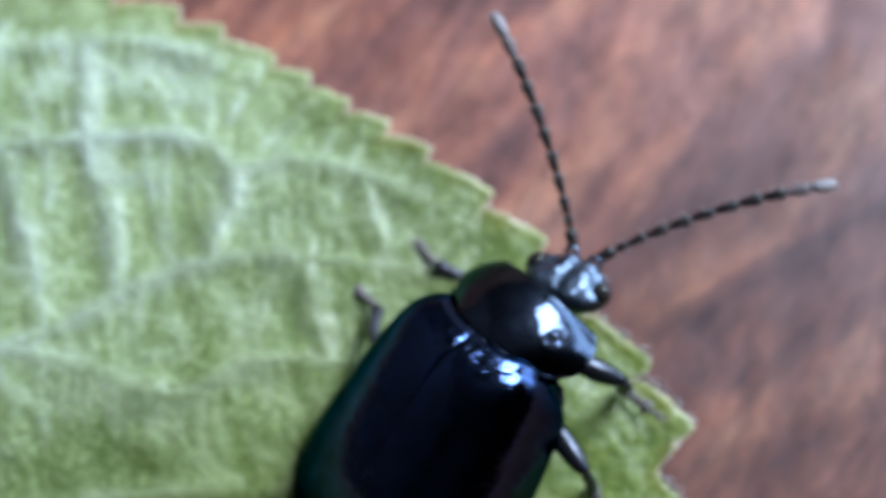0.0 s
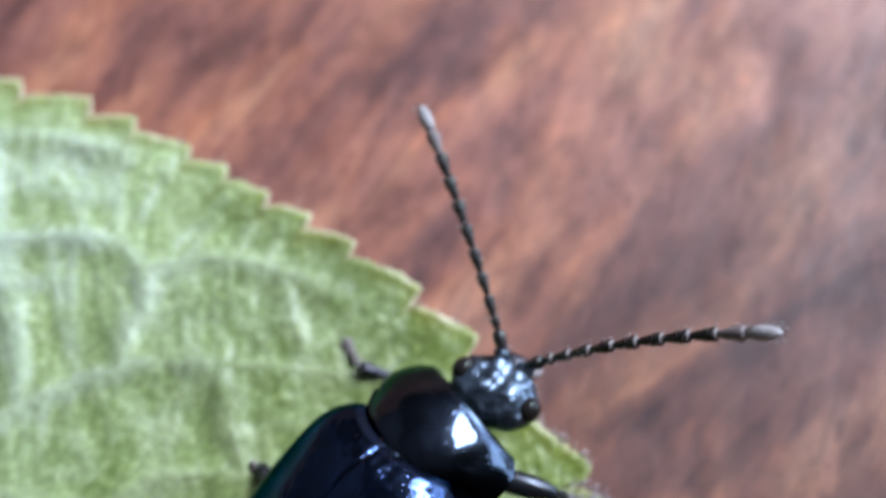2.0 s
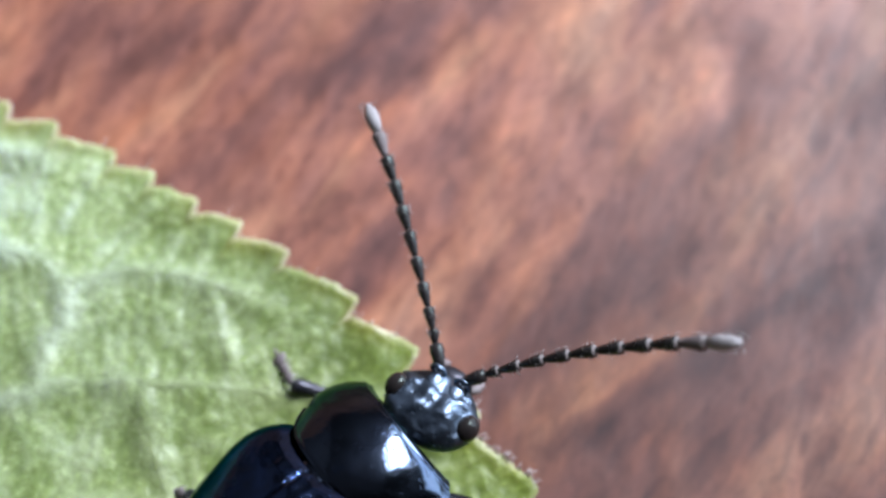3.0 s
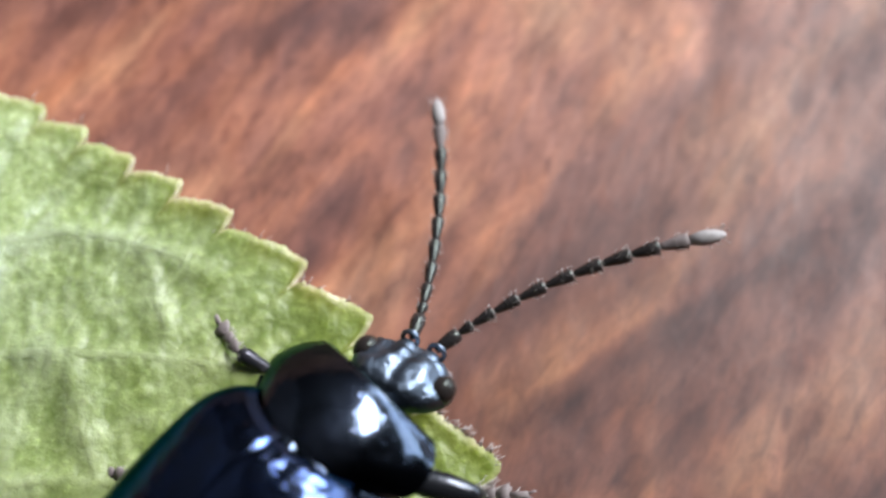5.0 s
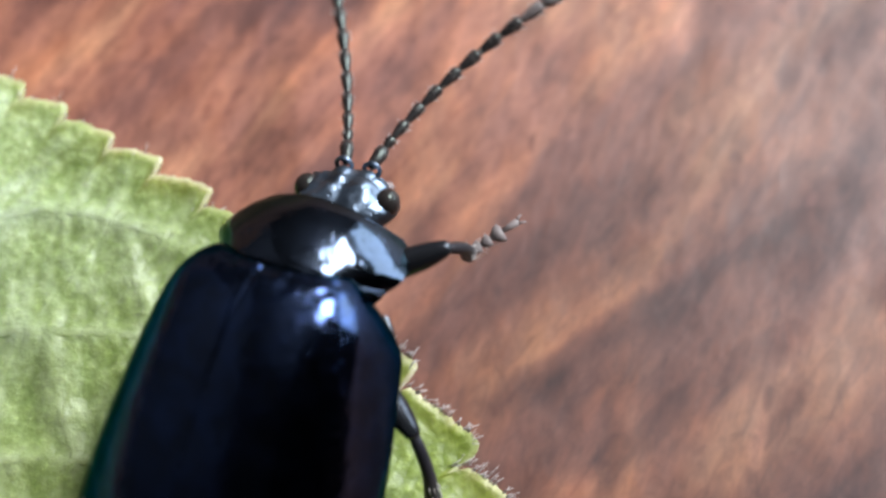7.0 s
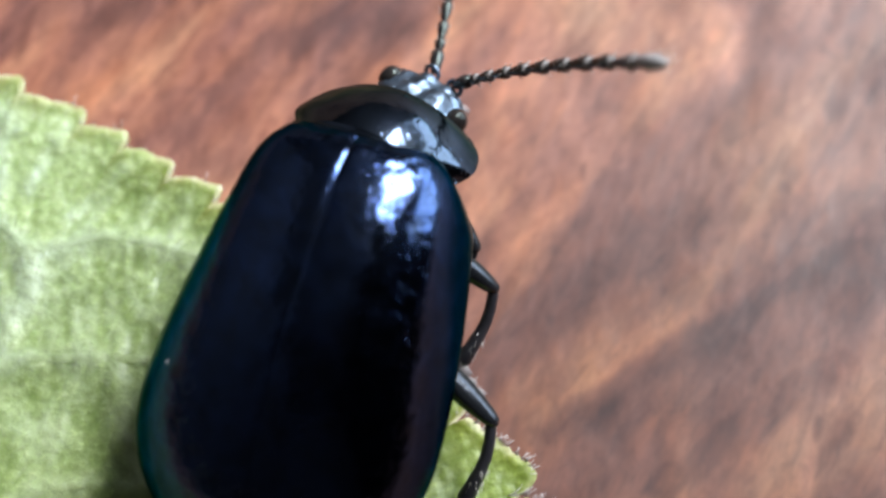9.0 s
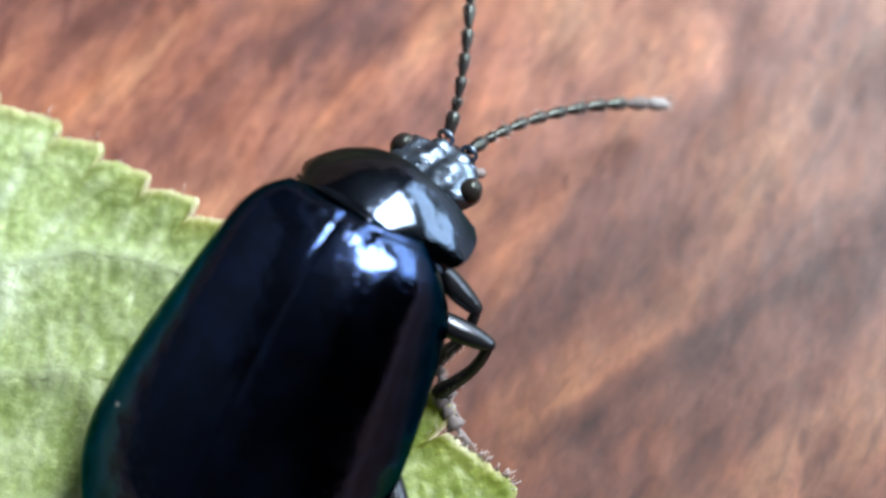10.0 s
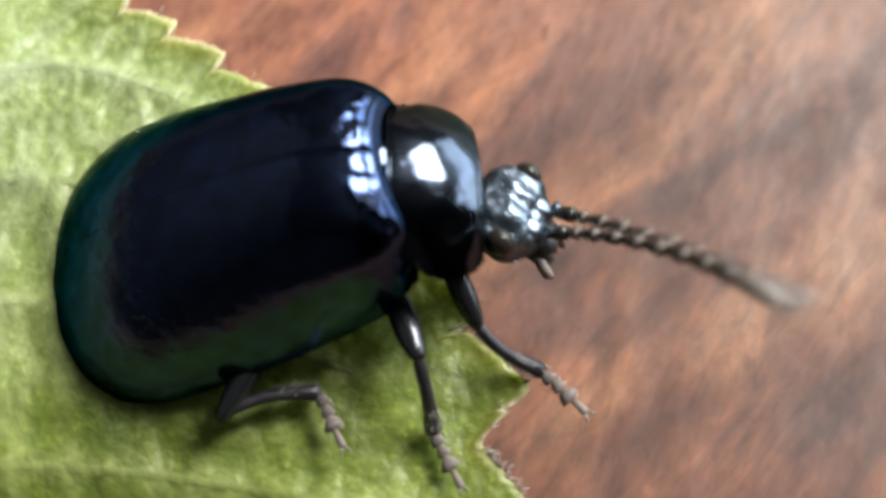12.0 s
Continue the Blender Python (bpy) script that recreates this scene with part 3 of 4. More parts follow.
    def skull(u, v):
        a, b = u * math.pi, v * 2 * math.pi
        x, r = (0.52 if a < math.pi / 2 else 0.68) * math.cos(a), math.sin(a) ** 0.75
        y = 0.78 * r * math.cos(b) * (1 - 0.22 * smooth01(x / 0.5))
        z = 0.38 * r * math.sin(b)
        groove = 0.05 * math.exp(-(y / 0.05) ** 2) + 0.05 * math.exp(-((x - 0.12 - 0.25 * abs(y)) / 0.05) ** 2)
        if z > 0:
            z += r * (0.10 * noise.noise((x * 4.0, y * 4.0, 3.3)) + 0.03 * noise.noise((x * 9, y * 9, 8.1)) - groove)
            z += r * 0.09 * math.exp(-((x + 0.16) / 0.17) ** 2 - ((abs(y) - 0.24) / 0.17) ** 2)
        return (0.48 + x, y, -0.05 + z - 0.10 * (x + 0.4))

    sheet(bm, 44, 64, skull, True)
    head = part("head", bm, FACE, beetle, "steel-blue punctured head")
    for side in (1, -1):
        bm = bmesh.new()
        ball(bm, (0.38, side * 0.62, 0.05), (0.22, 0.19, 0.21))
        part("eye", bm, EYE, head, "round dark compound eye")
        bm = bmesh.new()
        ball(bm, (0.70, side * 0.19, 0.14), (0.19, 0.16, 0.09), 16)
        part("frontal_knob", bm, FACE, head)
        bm = bmesh.new()

        def ring(u, v):
            a, b = 2 * math.pi * u, 2 * math.pi * v
            r = 0.12 + 0.035 * math.cos(b)
            return (0.90 + 0.035 * math.sin(b), side * 0.22 + r * math.cos(a), 0.17 + r * math.sin(a))

        sheet(bm, 20, 10, ring, True)
        bmesh.ops.remove_doubles(bm, verts=bm.verts, dist=1e-6)
        part("antenna_socket", bm, FACE, head)
        bm = bmesh.new()
        tube(bm, [(0.98, side * 0.24, -0.26), (1.16, side * 0.36, -0.34), (1.30, side * 0.35, -0.46), (1.40, side * 0.27, -0.58)], [0.06, 0.08, 0.085, 0.04], 8)
        part("palp", bm, FOOT, head, "pale-tipped palp")
        bm = bmesh.new()
        tube(bm, [(0.92, side * 0.18, -0.32), (1.18, side * 0.18, -0.44), (1.30, side * 0.05, -0.50)], [0.16, 0.12, 0.04], 8)
        part("mandible", bm, LEG, head)
    bm = bmesh.new()
    ball(bm, (1.02, 0, -0.22), (0.22, 0.34, 0.17), 14)
    part("labrum", bm, SHIN, head)

    # antennae: eleven joints each
    horns = []
    for side in (1, -1):
        horn = None
        joints = []
        for k in range(11):
            ln = SEG[k]
            r0 = 0.050 + 0.002 * k
            r1 = 0.086 + 0.0028 * k
            bm = bmesh.new()
            if k == 0:
                prof = [(-0.02, 0.05), (0.06, 0.085), (ln * 0.7, 0.115), (ln * 0.95, 0.10), (ln, 0.05)]
            elif k == 10:
                prof = [(0, r0), (ln * 0.35, r1), (ln * 0.7, r1 * 0.9), (ln * 0.93, r1 * 0.45), (ln, 0.015)]
            else:
                prof = [(0, r0 * 0.7), (ln * 0.15, r0), (ln * 0.6, r1 * 0.92), (ln * 0.86, r1), (ln * 0.96, r1 * 0.93), (ln * 1.0, r1 * 0.55)]
            tube(bm, [(x, 0, 0) for x, _ in prof], [r for _, r in prof], 12)
            # sparse pale hairs towards the far end of each joint
            rnd = random.Random(100 * k + side)
            for _ in range(10 + 3 * k):
                x, a = ln * rnd.uniform(0.45, 1.0), rnd.uniform(0, 2 * math.pi)
                d = Vector((0.7, math.cos(a), math.sin(a))).normalized()
                p = Vector((x, math.cos(a) * r1 * 0.85, math.sin(a) * r1 * 0.85))
                tube(bm, [p, p + d * rnd.uniform(0.05, 0.09)], [0.006, 0.002], 3, mat=1)
            if k == 0:
                horn = part("antenna", bm, [HORN, FUZZ], beetle, "long beaded black antenna")
            else:
                for fc in bm.faces:
                    if k < 10 and fc.material_index == 0 and 0.97 * ln < fc.calc_center_median().x < 1.01 * ln:
                        fc.material_index = 2
                joints.append(part("joint", bm, [TIP if k == 10 else FOOT if k == 9 else HORN, FUZZ, PALE], horn))
        horns.append((horn, joints))

    legs = {}
    for name, lf, lt in (("foreleg", 1.42, 1.25), ("middle_leg", 1.48, 1.30), ("hind_leg", 2.2, 1.35)):
        for side in (1, -1):
            bm = bmesh.new()
            tube(bm, [(lf * s, 0, 0) for s in (-0.06, 0.04, 0.15, 0.3, 0.45, 0.6, 0.74, 0.86, 0.95, 1.01, 1.045, 1.06)],
                 [r * (1.15 if name == "hind_leg" else 1.0) for r in (0.06, 0.095, 0.125, 0.16, 0.185, 0.20, 0.195, 0.17, 0.14, 0.115, 0.08, 0.03)], 16, 0.85)
            thigh = part(name, bm, LEG, beetle, "black jointed leg")
            bm = bmesh.new()
            tube(bm, [(lt * s, 0, z) for s, z in ((-0.06, -0.01), (0.0, 0), (0.1, 0.04), (0.25, 0.085), (0.42, 0.105), (0.6, 0.09), (0.78, 0.05), (0.93, 0.01), (1.0, 0), (1.03, 0))],
                 [0.04, 0.075, 0.085, 0.088, 0.092, 0.10, 0.115, 0.13, 0.105, 0.05], 14)
            rnd = random.Random(len(legs))
            for _ in range(60):
                s, a = rnd.uniform(0.55, 1.0), rnd.uniform(0, 2 * math.pi)
                p = Vector((lt * s, 0.10 * math.cos(a), 0.10 * math.sin(a) + 0.105 * math.sin(math.pi * s)))
                tube(bm, [p, p + Vector((0.09, 0.04 * math.cos(a), 0.04 * math.sin(a)))], [0.006, 0.002], 3, mat=1)
            shin = part("tibia", bm, [SHIN, FUZZ], thigh)
            bm = bmesh.new()
            x = 0.0
            for ln, wd in ((0.22, 0.105), (0.17, 0.105), (0.21, 0.155), (0.28, 0.06)):
                tube(bm, [(x, 0, 0.06), (x + ln * 0.5, 0, 0.055), (x + ln * 0.92, 0, 0.05), (x + ln, 0, 0.05)], [0.035, wd * 0.85, wd, wd * 0.5], 10, 0.5)
                x += ln
            for q in (1, -1):
                tube(bm, [(x - 0.02, 0.02 * q, 0.05), (x + 0.06, 0.06 * q, 0.05), (x + 0.10, 0.07 * q, 0.0)], [0.022, 0.016, 0.005], 6)
            for _ in range(70):
                s, q = rnd.uniform(0.08, 0.60), rnd.uniform(-0.11, 0.11)
                tube(bm, [(s, q, 0.05), (s + 0.03, q * 1.3, -0.03)], [0.008, 0.003], 3, mat=1)
            foot = part("tarsus", bm, [FOOT, FUZZ], thigh)
            legs[name, side] = (thigh, shin, foot, lf, lt)
    return beetle, pronotum, head, horns, legs


SEG = [0.40, 0.22, 0.36, 0.40, 0.42, 0.43, 0.43, 0.43, 0.42, 0.42, 0.52]
beetle, pronotum, head, horns, legs = build_beetle()


# ---------------------------------------------------------------- what moves
BODY = [  # seconds, x, y in millimetres, heading, nose down, roll, lift
    (0, 1.27, -2.62, 55.7, -28.23, -16.82, 0.65),
    (2, 1.21, -2.83, 52.27, -24.47, -20.28, 0.47),
    (3.2, 1.21, -2.83, 52.27, -24.47, -20.28, 0.47),
    (5, 1.44, -2.84, 47.63, -20.95, -15.06, 0.47),
    (5.5, 1.69, -2.47, 53.24, -22.53, -16.2, 0.52),
    (6, 1.9, -1.98, 58.33, -21.13, -14.97, 0.57),
    (6.5, 0.92, -1.42, 73.58, -15.3, -16.73, 0.49),
    (7, 1.28, -0.69, 71.4, -13.44, -12.3, 0.5),
] + [
    (9, 1.15, 1.42, 72.23, -7.01, -4.05, 0.73),
    (9.5, 1.02, 0.78, 67.34, -12.53, -2.23, 0.66),
    (10, 1.34, 0.74, 60.95, -12.34, -0.06, 0.77),
    (10.5, 1.83, 0.31, 43.7, -13.31, -2.32, 0.71),
    (11, 2.33, 0.1, 38.65, -13.46, -2.87, 0.81),
    (11.2, 2.32, -1.05, 29.14, -14.29, -5.27, 0.64),
    (11.3, 2.3, -1.2, 22.4, -15.05, -7.11, 0.51),
    (11.4, 2.47, -1, 16.64, -15.88, -8.64, 0.39),
    (11.5, 2.75, -1.4, 13.63, -16.64, -9.27, 0.34),
    (11.6, 2.63, -1.9, 12.64, -17.47, -8.64, 0.34),
    (11.7, 2.5, -1.75, 11.81, -18.46, -7.15, 0.35),
    (11.8, 2.59, -1.58, 11.19, -19.41, -5.36, 0.36),
    (11.9, 2.59, -1.38, 10.79, -20.13, -3.87, 0.37),
    (12, 2.75, -1.59, 10.65, -20.41, -3.24, 0.37),
]
NECK = [  # seconds, turn, dip and lean of the shield, turn, nod and lean of the head on it
    (0, -3.67, 32.22, -6.99, 19.02, 21.84, 7.69),
    (2, -7.96, 30.58, -2.78, 22.35, 0.56, 14.89),
    (3.2, -7.96, 30.58, -2.78, 22.35, 0.56, 14.89),
    (5, 1.22, 26.63, 2.25, 18.2, 27.47, 4.76),
    (5.5, 8.89, 28.55, 7.42, 22.76, 23.17, 6.03),
    (6, 7.37, 32.06, 3.56, 17.45, 11.33, 3.87),
    (6.5, -1.14, 28.21, 0.93, 18.44, 3.5, 7.57),
    (7, 0.5, 29.36, 0.96, 7.28, 9.36, 2.99),
] + [
    (9, -6.77, 29.93, -1.79, -10.48, 5.66, 8.15),
    (9.5, -17.31, 31.3, -13.31, -1.83, 4.01, 7.8),
    (10, -13.31, 31.15, -11.8, 2.6, 3.45, 5.83),
    (10.5, -17.66, 28.49, -17.01, -4, 22.1, 4.46),
    (11, -8.08, 34.3, -9.57, -5.07, 11.12, 8.19),
    (11.5, -7.56, 28.99, -10.85, -18.71, 17.06, -0.83),
    (12, -7.81, 34.65, -9.54, -23.44, 5.82, 1.01),
]
LEFT_HORN = [  # seconds, bearing, rise, bend sideways, bend upwards
    (0, 102, 19, 17, -4),
    (0.5, 103, 17, 6, -10),
    (1, 103, 11, 4, -6),
    (1.5, 93, 9, 23, 2),
    (2, 105, 12, 6, -6),
    (2.5, 103, 11, 6, -3),
    (3, 100, 5, 9, 4),
    (4.8, 82, -11, 15, 35),
    (4.9, 75, -28, 18, 45),
    (5, 74, -21, 19, 19),
    (5.1, 82, 12, 21, 13),
    (5.2, 96, 14, 14, 24),
    (5.3, 101, 17, 33, 11),
    (5.4, 116, 20, 28, 5),
    (5.5, 104, 16, 35, 8),
] + [
    (5.6, 91, 39, 52, 4),
    (5.7, 86, 44, 54, -6),
    (5.8, 86, 64, 38, -15),
    (5.9, 78, 54, 51, -10),
    (5.965, 96, -1, 25, 0),
    (6, 97, -3, 24, 0),
    (6.035, 98, -4, 23.5, 0),
    (6.1, 117, -13, 15, 3),
    (6.2, 135, 23, 9, 8),
    (6.3, 136, 10, 9, 11),
    (6.4, 127, -19, 22, 25),
    (6.5, 112, -9, 26, 15),
    (6.6, 91, -31, 38, 41),
    (6.7, 92, -29, 16, 48),
    (6.8, 85, 87, 27, -37),
    (6.9, 76, 92, 17, -46),
    (7, 89, -20, 13, 17),
    (7.1, 95, 98, 11, -47),
    (7.2, 122, -40, -16, 76),
] + [
    (9, 81, -10, -1, 11),
    (9.5, 67, 10, 23, -4),
    (10, 75, 6, 21, -12),
    (10.2, 53, -17, 20, -11),
] + [
    (10.3, 51, -26, 9, -1),
    (10.4, 50, 2, 8, -7),
    (10.5, 2, 53, 0, 12),
    (10.6, -19, 49, -24, 26),
    (10.7, 27, 15, 21, 6),
    (10.8, 27, 51, 9, 16),
    (10.9, 41, -22, -3, 7),
    (11, -14, 61, 13, 8),
    (11.1, 42, 47, 5, 21),
    (11.2, 27, 19, 1, 5),
    (11.3, -24, 48, -6, 12),
    (11.4, 21, -24, -11, 7),
    (11.5, 35, 6, -14, 19),
    (11.6, -16, 45, -7, 8),
    (11.7, -22, 35, -28, 25),
    (11.8, 34, 19, -23, 50),
    (11.9, 29, 3, 3, 15),
    (12, -34, 43, -15, -4),
]
RIGHT_HORN = [
    (0, 27, 10, -16, -9),
    (0.5, 26, -2, -21, 4),
    (1, -1, 52, -13, -7),
    (1.5, 13, 34, -28, 5),
    (2, 2, 49, -12, -17),
    (2.5, 10, 31, -27, 9),
    (3, 11, 29, -26, 10),
    (4.8, 4, 42, -35, 21),
    (4.9, 19, 33, -32, 5),
    (5, 34, 9, -28, 1),
    (5.1, 27, 35, -31, 4),
    (5.2, 63, -21, -28, -13),
    (5.3, 37, 19, -21, 1),
    (5.4, 54, 22, -29, 5),
    (5.5, 50, 29, -28, 6),
] + [
    (5.6, 42, 24, -14, 6),
    (5.7, 54, 9, -15, -2),
    (5.8, 41, 24, -14, 0),
    (5.9, 49, 28, -16, -9),
    (6, 77, -20, -16, -14),
    (6.1, 66, -10, -19, 3),
    (6.2, 60, 67, -23, -26),
    (6.3, 60, 71, -12, -13),
    (6.4, 50, 76, -17, -27),
    (6.5, 75, -8, -26, 4),
    (6.6, 31, 50, -1, -4),
    (6.7, 60, -10, -27, 24),
    (6.8, 38, 30, -59, 36),
    (7, 61, -14, -31, 27),
    (7.1, 73, -28, -41, 51),
    (7.2, 113, -47, -37, 18),
] + [
    (8.8, -48, 65, 34, -36),
    (8.9, -31, 61, -14, -11),
    (9, -24, 53, -9, -10),
    (9.1, 2, 65, -16, -20),
    (9.2, 2, 6, -7, -2),
    (9.3, 19, -11, -12, -24),
    (9.4, 12, 1, -15, -15),
    (9.465, 16, 31, -29, -2),
    (9.5, 16, 32, -30, -1),
    (9.535, 17, 31, -30, -1),
    (9.6, 59, -27, -29, -6),
    (9.7, 27, 7, -11, -14),
    (9.8, 43, 13, -36, -3),
    (9.9, 43, 1, -36, -8),
    (10, 47, -30, -38, 7),
    (10.1, 35, -24, -34, 14),
    (10.2, 10, 7, -29, -3),
] + [
    (10.3, -20, 8, -32, -16),
    (10.4, -5, -1, -43, -25),
    (10.5, -35, 62, -25, -21),
    (10.6, -32, 5, -11, -13),
    (10.7, -39, 25, -34, 22),
    (10.8, -18, 14, -22, -7),
    (10.9, -9, 51, -46, -5),
    (11, 29, 0, -52, -8),
    (11.1, -22, 27, -41, 12),
    (11.4, -66, 55, -15, -13),
    (11.5, -72, 44, -10, 15),
    (11.7, -57, 58, -24, -18),
    (11.8, -42, 6, -41, 39),
    (11.9, -33, 33, -56, 9),
    (12, -22, 47, -38, 1),
]
FEET = {  # seconds, where the shin meets the ground
    ("foreleg", -1): [(0, 2.85, -3.42, 1.35), (5, 2.95, -3.30, 1.35), (5.5, 3.05, -3.10, 1.35), (6, 3.2, -2.45, 1.9), (6.5, 2.64, -2.29, 1.5), (7, 3.31, -0.20, 2.0),
                      (7.6, 2.2, -0.1, 1.3), (9, 1.82, -0.09, 1.35), (9.5, 1.95, -0.7, 1.35), (10, 2.22, -0.95, 1.35), (10.5, 2.8, -1.9, 1.4), (11, 3.05, -1.95, 1.35), (11.5, 3.87, -3.67, 1.4), (12, 4.31, -3.83, 1.4)],
    ("foreleg", 1): [(0, -0.58, -1.18, 1.4), (6, -0.40, -1.17, 1.45), (6.3, -0.3, -0.6, 1.9), (6.6, 0.1, -0.35, 1.5), (7, 0.1, 0.0, 1.35), (8, 0.1, 0.3, 1.3), (10, 0.2, 0.3, 1.3), (10.5, 0.5, 0.3, 1.3),
                     (11, 0.7, 0.2, 1.3), (11.5, 1.0, -0.2, 1.3), (12, 1.2, -0.4, 1.3)],
}
FEET.update({
    ("middle_leg", -1): [(0, 2.3, -5.2, 1.3), (5, 2.3, -5.0, 1.3), (5.5, 3.0, -4.3, 1.3), (6, 3.1, -3.9, 1.3), (6.5, 2.8, -3.75, 1.3), (7, 2.75, -3.8, 1.35), (7.8, 2.3, -1.5, 1.35), (9, 2.29, -1.22, 1.35), (10, 2.23, -1.46, 1.35),
                         (10.5, 2.4, -1.8, 1.4), (11, 2.79, -2.7, 1.4), (11.5, 2.66, -4.45, 1.4), (12, 2.8, -4.74, 1.4)],
    ("middle_leg", 1): [(0, -1.6, -2.07, 1.5), (1.1, -1.6, -2.07, 1.5), (1.5, -2.2, -2.9, 1.35), (5, -2.0, -2.95, 1.35), (7, -1.9, -2.9, 1.35), (8, -1.3, -0.9, 1.35), (10, -1.2, -0.9, 1.35), (10.5, -1.1, -0.5, 1.35),
                        (11, -0.8, -0.1, 1.35), (11.5, 0.0, 0.3, 1.35), (12, 0.1, 0.0, 1.35)],
    ("hind_leg", -1): [(0, 0.9, -7.2, 1.3), (5, 0.9, -7.0, 1.3), (6, 1.6, -6.0, 1.3), (7, 1.8, -5.4, 1.3), (8, 2.35, -3.4, 1.35), (9, 2.31, -3.31, 1.4), (9.5, 1.72, -4.0, 1.4), (10, 1.65, -4.4, 1.4), (11, 1.6, -4.5, 1.4), (11.5, 1.2, -4.3, 1.5), (12, 1.18, -4.25, 1.5)],
})
KNEES = {  # seconds, where the knees of the bent legs point
    ("foreleg", -1): [(9, 2.51, 0.31, 2.3), (10, 2.90, -0.46, 2.3), (11, 3.62, -1.76, 2.3), (11.5, 2.98, -3.18, 2.2), (12, 3.00, -3.53, 2.2)],
    ("middle_leg", -1): [(9, 2.99, 0.10, 2.2), (10, 3.02, -0.99, 2.2), (11, 3.14, -1.97, 2.2), (11.5, 2.2, -3.6, 2.2), (12, 2.43, -3.64, 2.2)],
    ("hind_leg", -1): [(9, 2.45, -2.10, 2.1), (9.5, 1.45, -2.6, 2.1), (10, 1.40, -2.85, 2.1), (11, 1.2, -4.4, 2.1), (12, -0.4, -5.5, 1.7)],
}
HIPS = {"foreleg": (0.20, 0.60, 0.88), "middle_leg": (-0.65, 0.85, 0.80), "hind_leg": (-1.95, 0.72, 0.80)}


def along(rows, t, ease=1.0):
    """Smooth values of a table at t; with less ease it lingers at each row."""
    if t <= rows[0][0]:
        return list(rows[0][1:])
    for k in range(len(rows) - 1):
        a, b = rows[k], rows[k + 1]
        if t <= b[0]:
            p, n = rows[max(k - 1, 0)], rows[min(k + 2, len(rows) - 1)]
            h = b[0] - a[0]
            s = (t - a[0]) / h
            out = []
            for i in range(1, len(a)):
                def slope(l, m, r, lt, mt, rt):
                    if (m - l) * (r - m) <= 0:
                        return 0.0
                    d0, d1 = (m - l) / max(mt - lt, 1e-6), (r - m) / max(rt - mt, 1e-6)
                    return ease * 2 * d0 * d1 / (d0 + d1)
                m0 = slope(p[i], a[i], b[i], p[0], a[0], b[0]) if k else 0.0
                m1 = slope(a[i], b[i], n[i], a[0], b[0], n[0]) if k + 2 < len(rows) else 0.0
                out.append(a[i] * (2 * s ** 3 - 3 * s * s + 1) + b[i] * (3 * s * s - 2 * s ** 3) + h * (m0 * (s ** 3 - 2 * s * s + s) + m1 * (s ** 3 - s * s)))
            return out
    return list(rows[-1][1:])


def body_pose(t):
    x, y, heading, dip, roll, lift = along(BODY, t)
    return pose(x, y, LEAF_Z + lift, 0, 0, heading) @ pose(0, 0, 0, roll, dip, 0)


def metres(m):
    m = m.copy()
    m.translation = m.translation * MM
    return m


def aim(origin, ahead, up):
    """A pose at origin with x along ahead and z towards up."""
    x = ahead.normalized()
    y = up.cross(x).normalized()
    m = Matrix((x, y, x.cross(y))).transposed().to_4x4()
    m.translation = origin
    return m


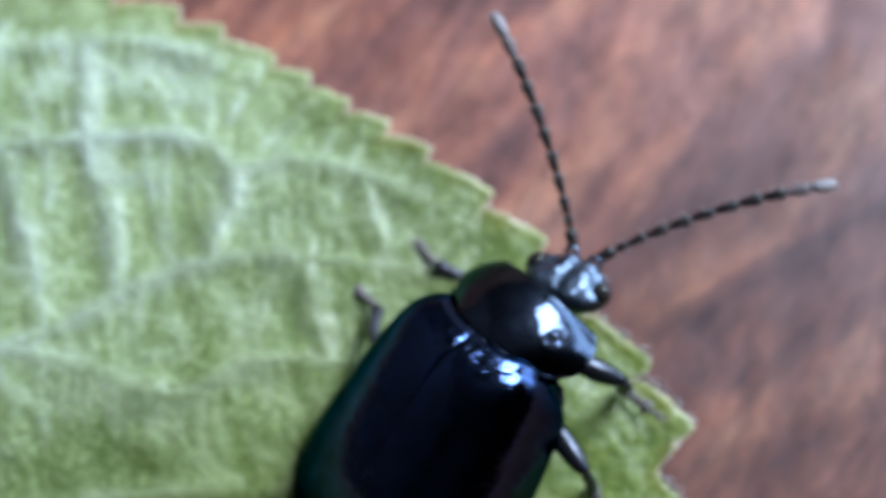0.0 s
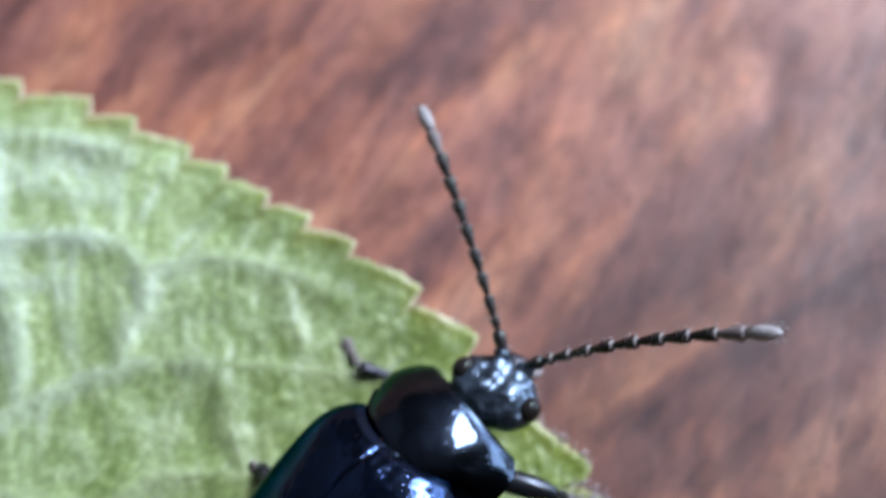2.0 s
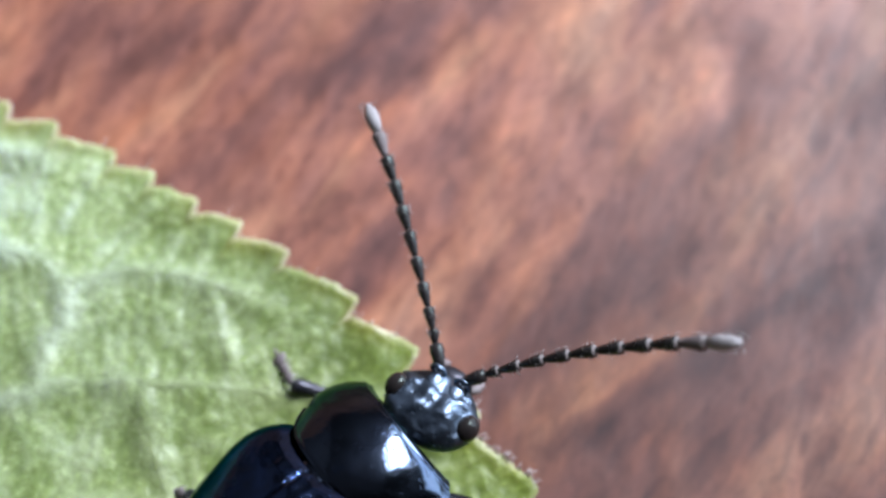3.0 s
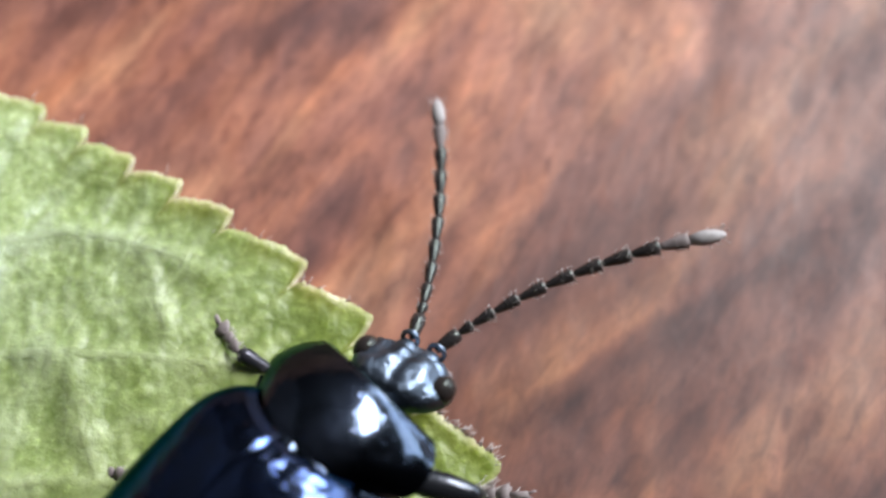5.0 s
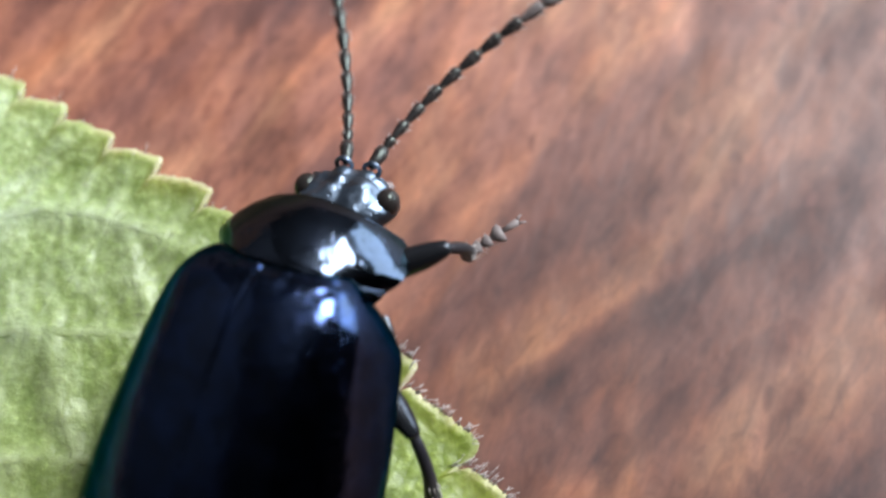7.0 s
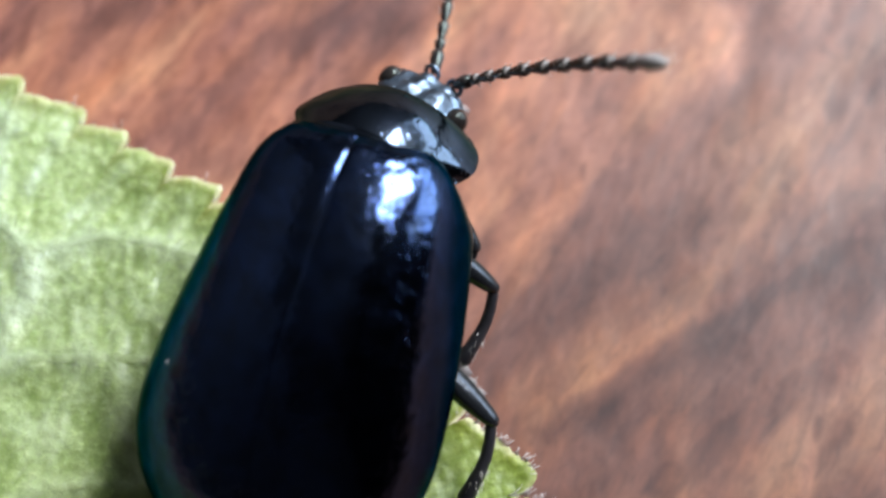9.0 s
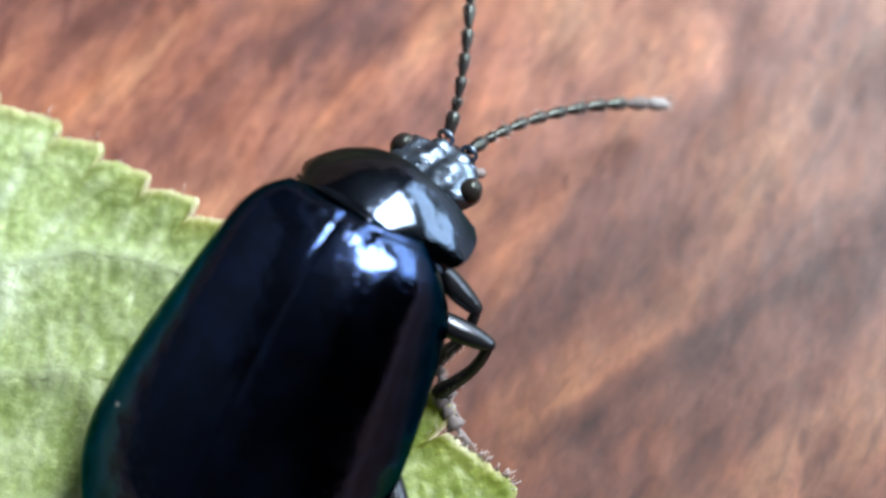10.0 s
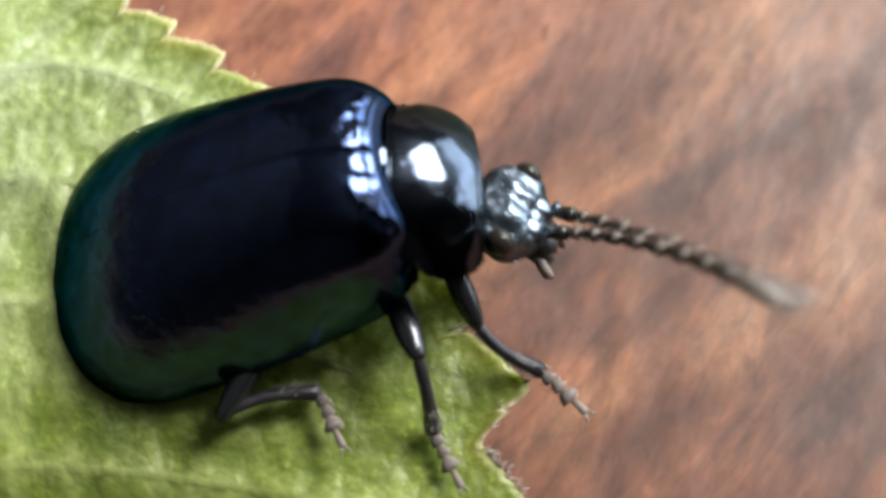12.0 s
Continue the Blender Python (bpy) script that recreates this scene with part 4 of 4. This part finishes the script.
def leg_poses(name, side, lf, lt, t):
    """Thigh in the beetle's space; shin and foot in the thigh's."""
    root = body_pose(t)
    hx, hy, hz = HIPS[name]
    hip = Vector((hx, side * hy, hz))
    if (name, side) in FEET:
        rows = FEET[name, side]
        goal = Vector(along(rows, t))
        for a, b in zip(rows, rows[1:]):
            step = (Vector(b[1:3]) - Vector(a[1:3])).length
            if a[0] < t < b[0] and step > 0.35 and b[0] - a[0] < 1.2:
                goal.z += 0.35 * math.sin(math.pi * (t - a[0]) / (b[0] - a[0]))
        goal = root.inverted() @ goal
    else:                                    # one hind leg stays tucked under the wing cases
        goal = Vector((-3.45, 0.95, 0.18))
    span = goal - hip
    if span.length > 0.985 * (lf + lt):
        span *= 0.985 * (lf + lt) / span.length
    if span.length < 0.45:
        span *= 0.45 / span.length
    goal = hip + span
    d = span.length
    cosine = (lf * lf + d * d - lt * lt) / (2 * lf * d)
    cosine = min(1, max(-1, cosine))
    if side > 0:
        pole = Vector((0.12, -0.9, -0.2)) if name == "foreleg" else Vector((-0.1, -0.8, 0.3))      # on this side the knees stay under the body
    else:
        pole = Vector({"foreleg": (0.35, -0.6, 0.5), "middle_leg": (0.1, -0.6, 0.5), "hind_leg": (-0.9, -1.1, 0.1)}[name])
    pole = (pole - pole.project(span)).normalized()
    if (name, side) in KNEES and t > 8:
        bent = root.inverted() @ Vector(along(KNEES[name, side], t)) - hip
        bent = (bent - bent.project(span)).normalized()
        pole = pole.lerp(bent, smooth01((t - 8) / 0.9))
        pole = (pole - pole.project(span)).normalized()
    knee = hip + span.normalized() * (lf * cosine) + pole * (lf * math.sqrt(1 - cosine * cosine))
    thigh = aim(hip, knee - hip, pole)
    shin = aim(knee, goal - knee, pole)
    out = (goal - hip)
    out.z = 0
    foot = aim(goal, out.normalized() * 0.9 + Vector((0.25, 0, -0.12)), Vector((0, 0, 1)))
    return thigh, thigh.inverted() @ shin, thigh.inverted() @ foot


def motions():
    times = [k / 10 for k in range(121)]
    walk(beetle, [(t, metres(body_pose(t))) for t in times])
    shield_rows, head_rows = [], []
    quick = [k / 30 for k in range(361)]      # the antennae flick too fast for tenths
    horn_rows = [[], []]
    joint_rows = [[[] for _ in range(10)] for _ in range(2)]
    for t in times:
        turn, dip, lean, twist, nod, cock = along(NECK, t)
        shield = pose(0.38, 0, 2.0, lean, dip, turn)
        skull = shield @ pose(1.275, 0, -0.79, cock, nod, twist)
        shield_rows.append((t, metres(shield)))
        head_rows.append((t, metres(skull)))
    for t in quick:
        turn, dip, lean, twist, nod, cock = along(NECK, t)
        skull = pose(0.38, 0, 2.0, lean, dip, turn) @ pose(1.275, 0, -0.79, cock, nod, twist)
        inv = body_pose(t).to_3x3().inverted()
        for i, (side, rows) in enumerate(((1, LEFT_HORN), (-1, RIGHT_HORN))):
            bearing, rise, bend, lift = along(rows, t, 0.5)
            at = skull @ Vector((0.92, side * 0.2, 0.2))
            first = None
            for k in range(11):
                a, e = radians(bearing + bend * k / 10), radians(rise + lift * k / 10)
                d = inv @ Vector((math.cos(e) * math.cos(a), math.cos(e) * math.sin(a), math.sin(e)))
                m = aim(at, d, Vector((0, 0, 1)))
                if k == 0:
                    first = m
                    horn_rows[i].append((t, metres(m)))
                else:
                    joint_rows[i][k - 1].append((t, metres(first.inverted() @ m)))
                at = at + d * SEG[k]
    walk(pronotum, shield_rows)
    walk(head, head_rows)
    for (horn, joints), rows, parts_rows in zip(horns, horn_rows, joint_rows):
        walk(horn, rows)
        for ob, r in zip(joints, parts_rows):
            walk(ob, r)
    for (name, side), (thigh, shin, foot, lf, lt) in legs.items():
        found = [leg_poses(name, side, lf, lt, t) for t in times]
        for k, ob in enumerate((thigh, shin, foot)):
            walk(ob, [(t, metres(f[k])) for t, f in zip(times, found)])


motions()
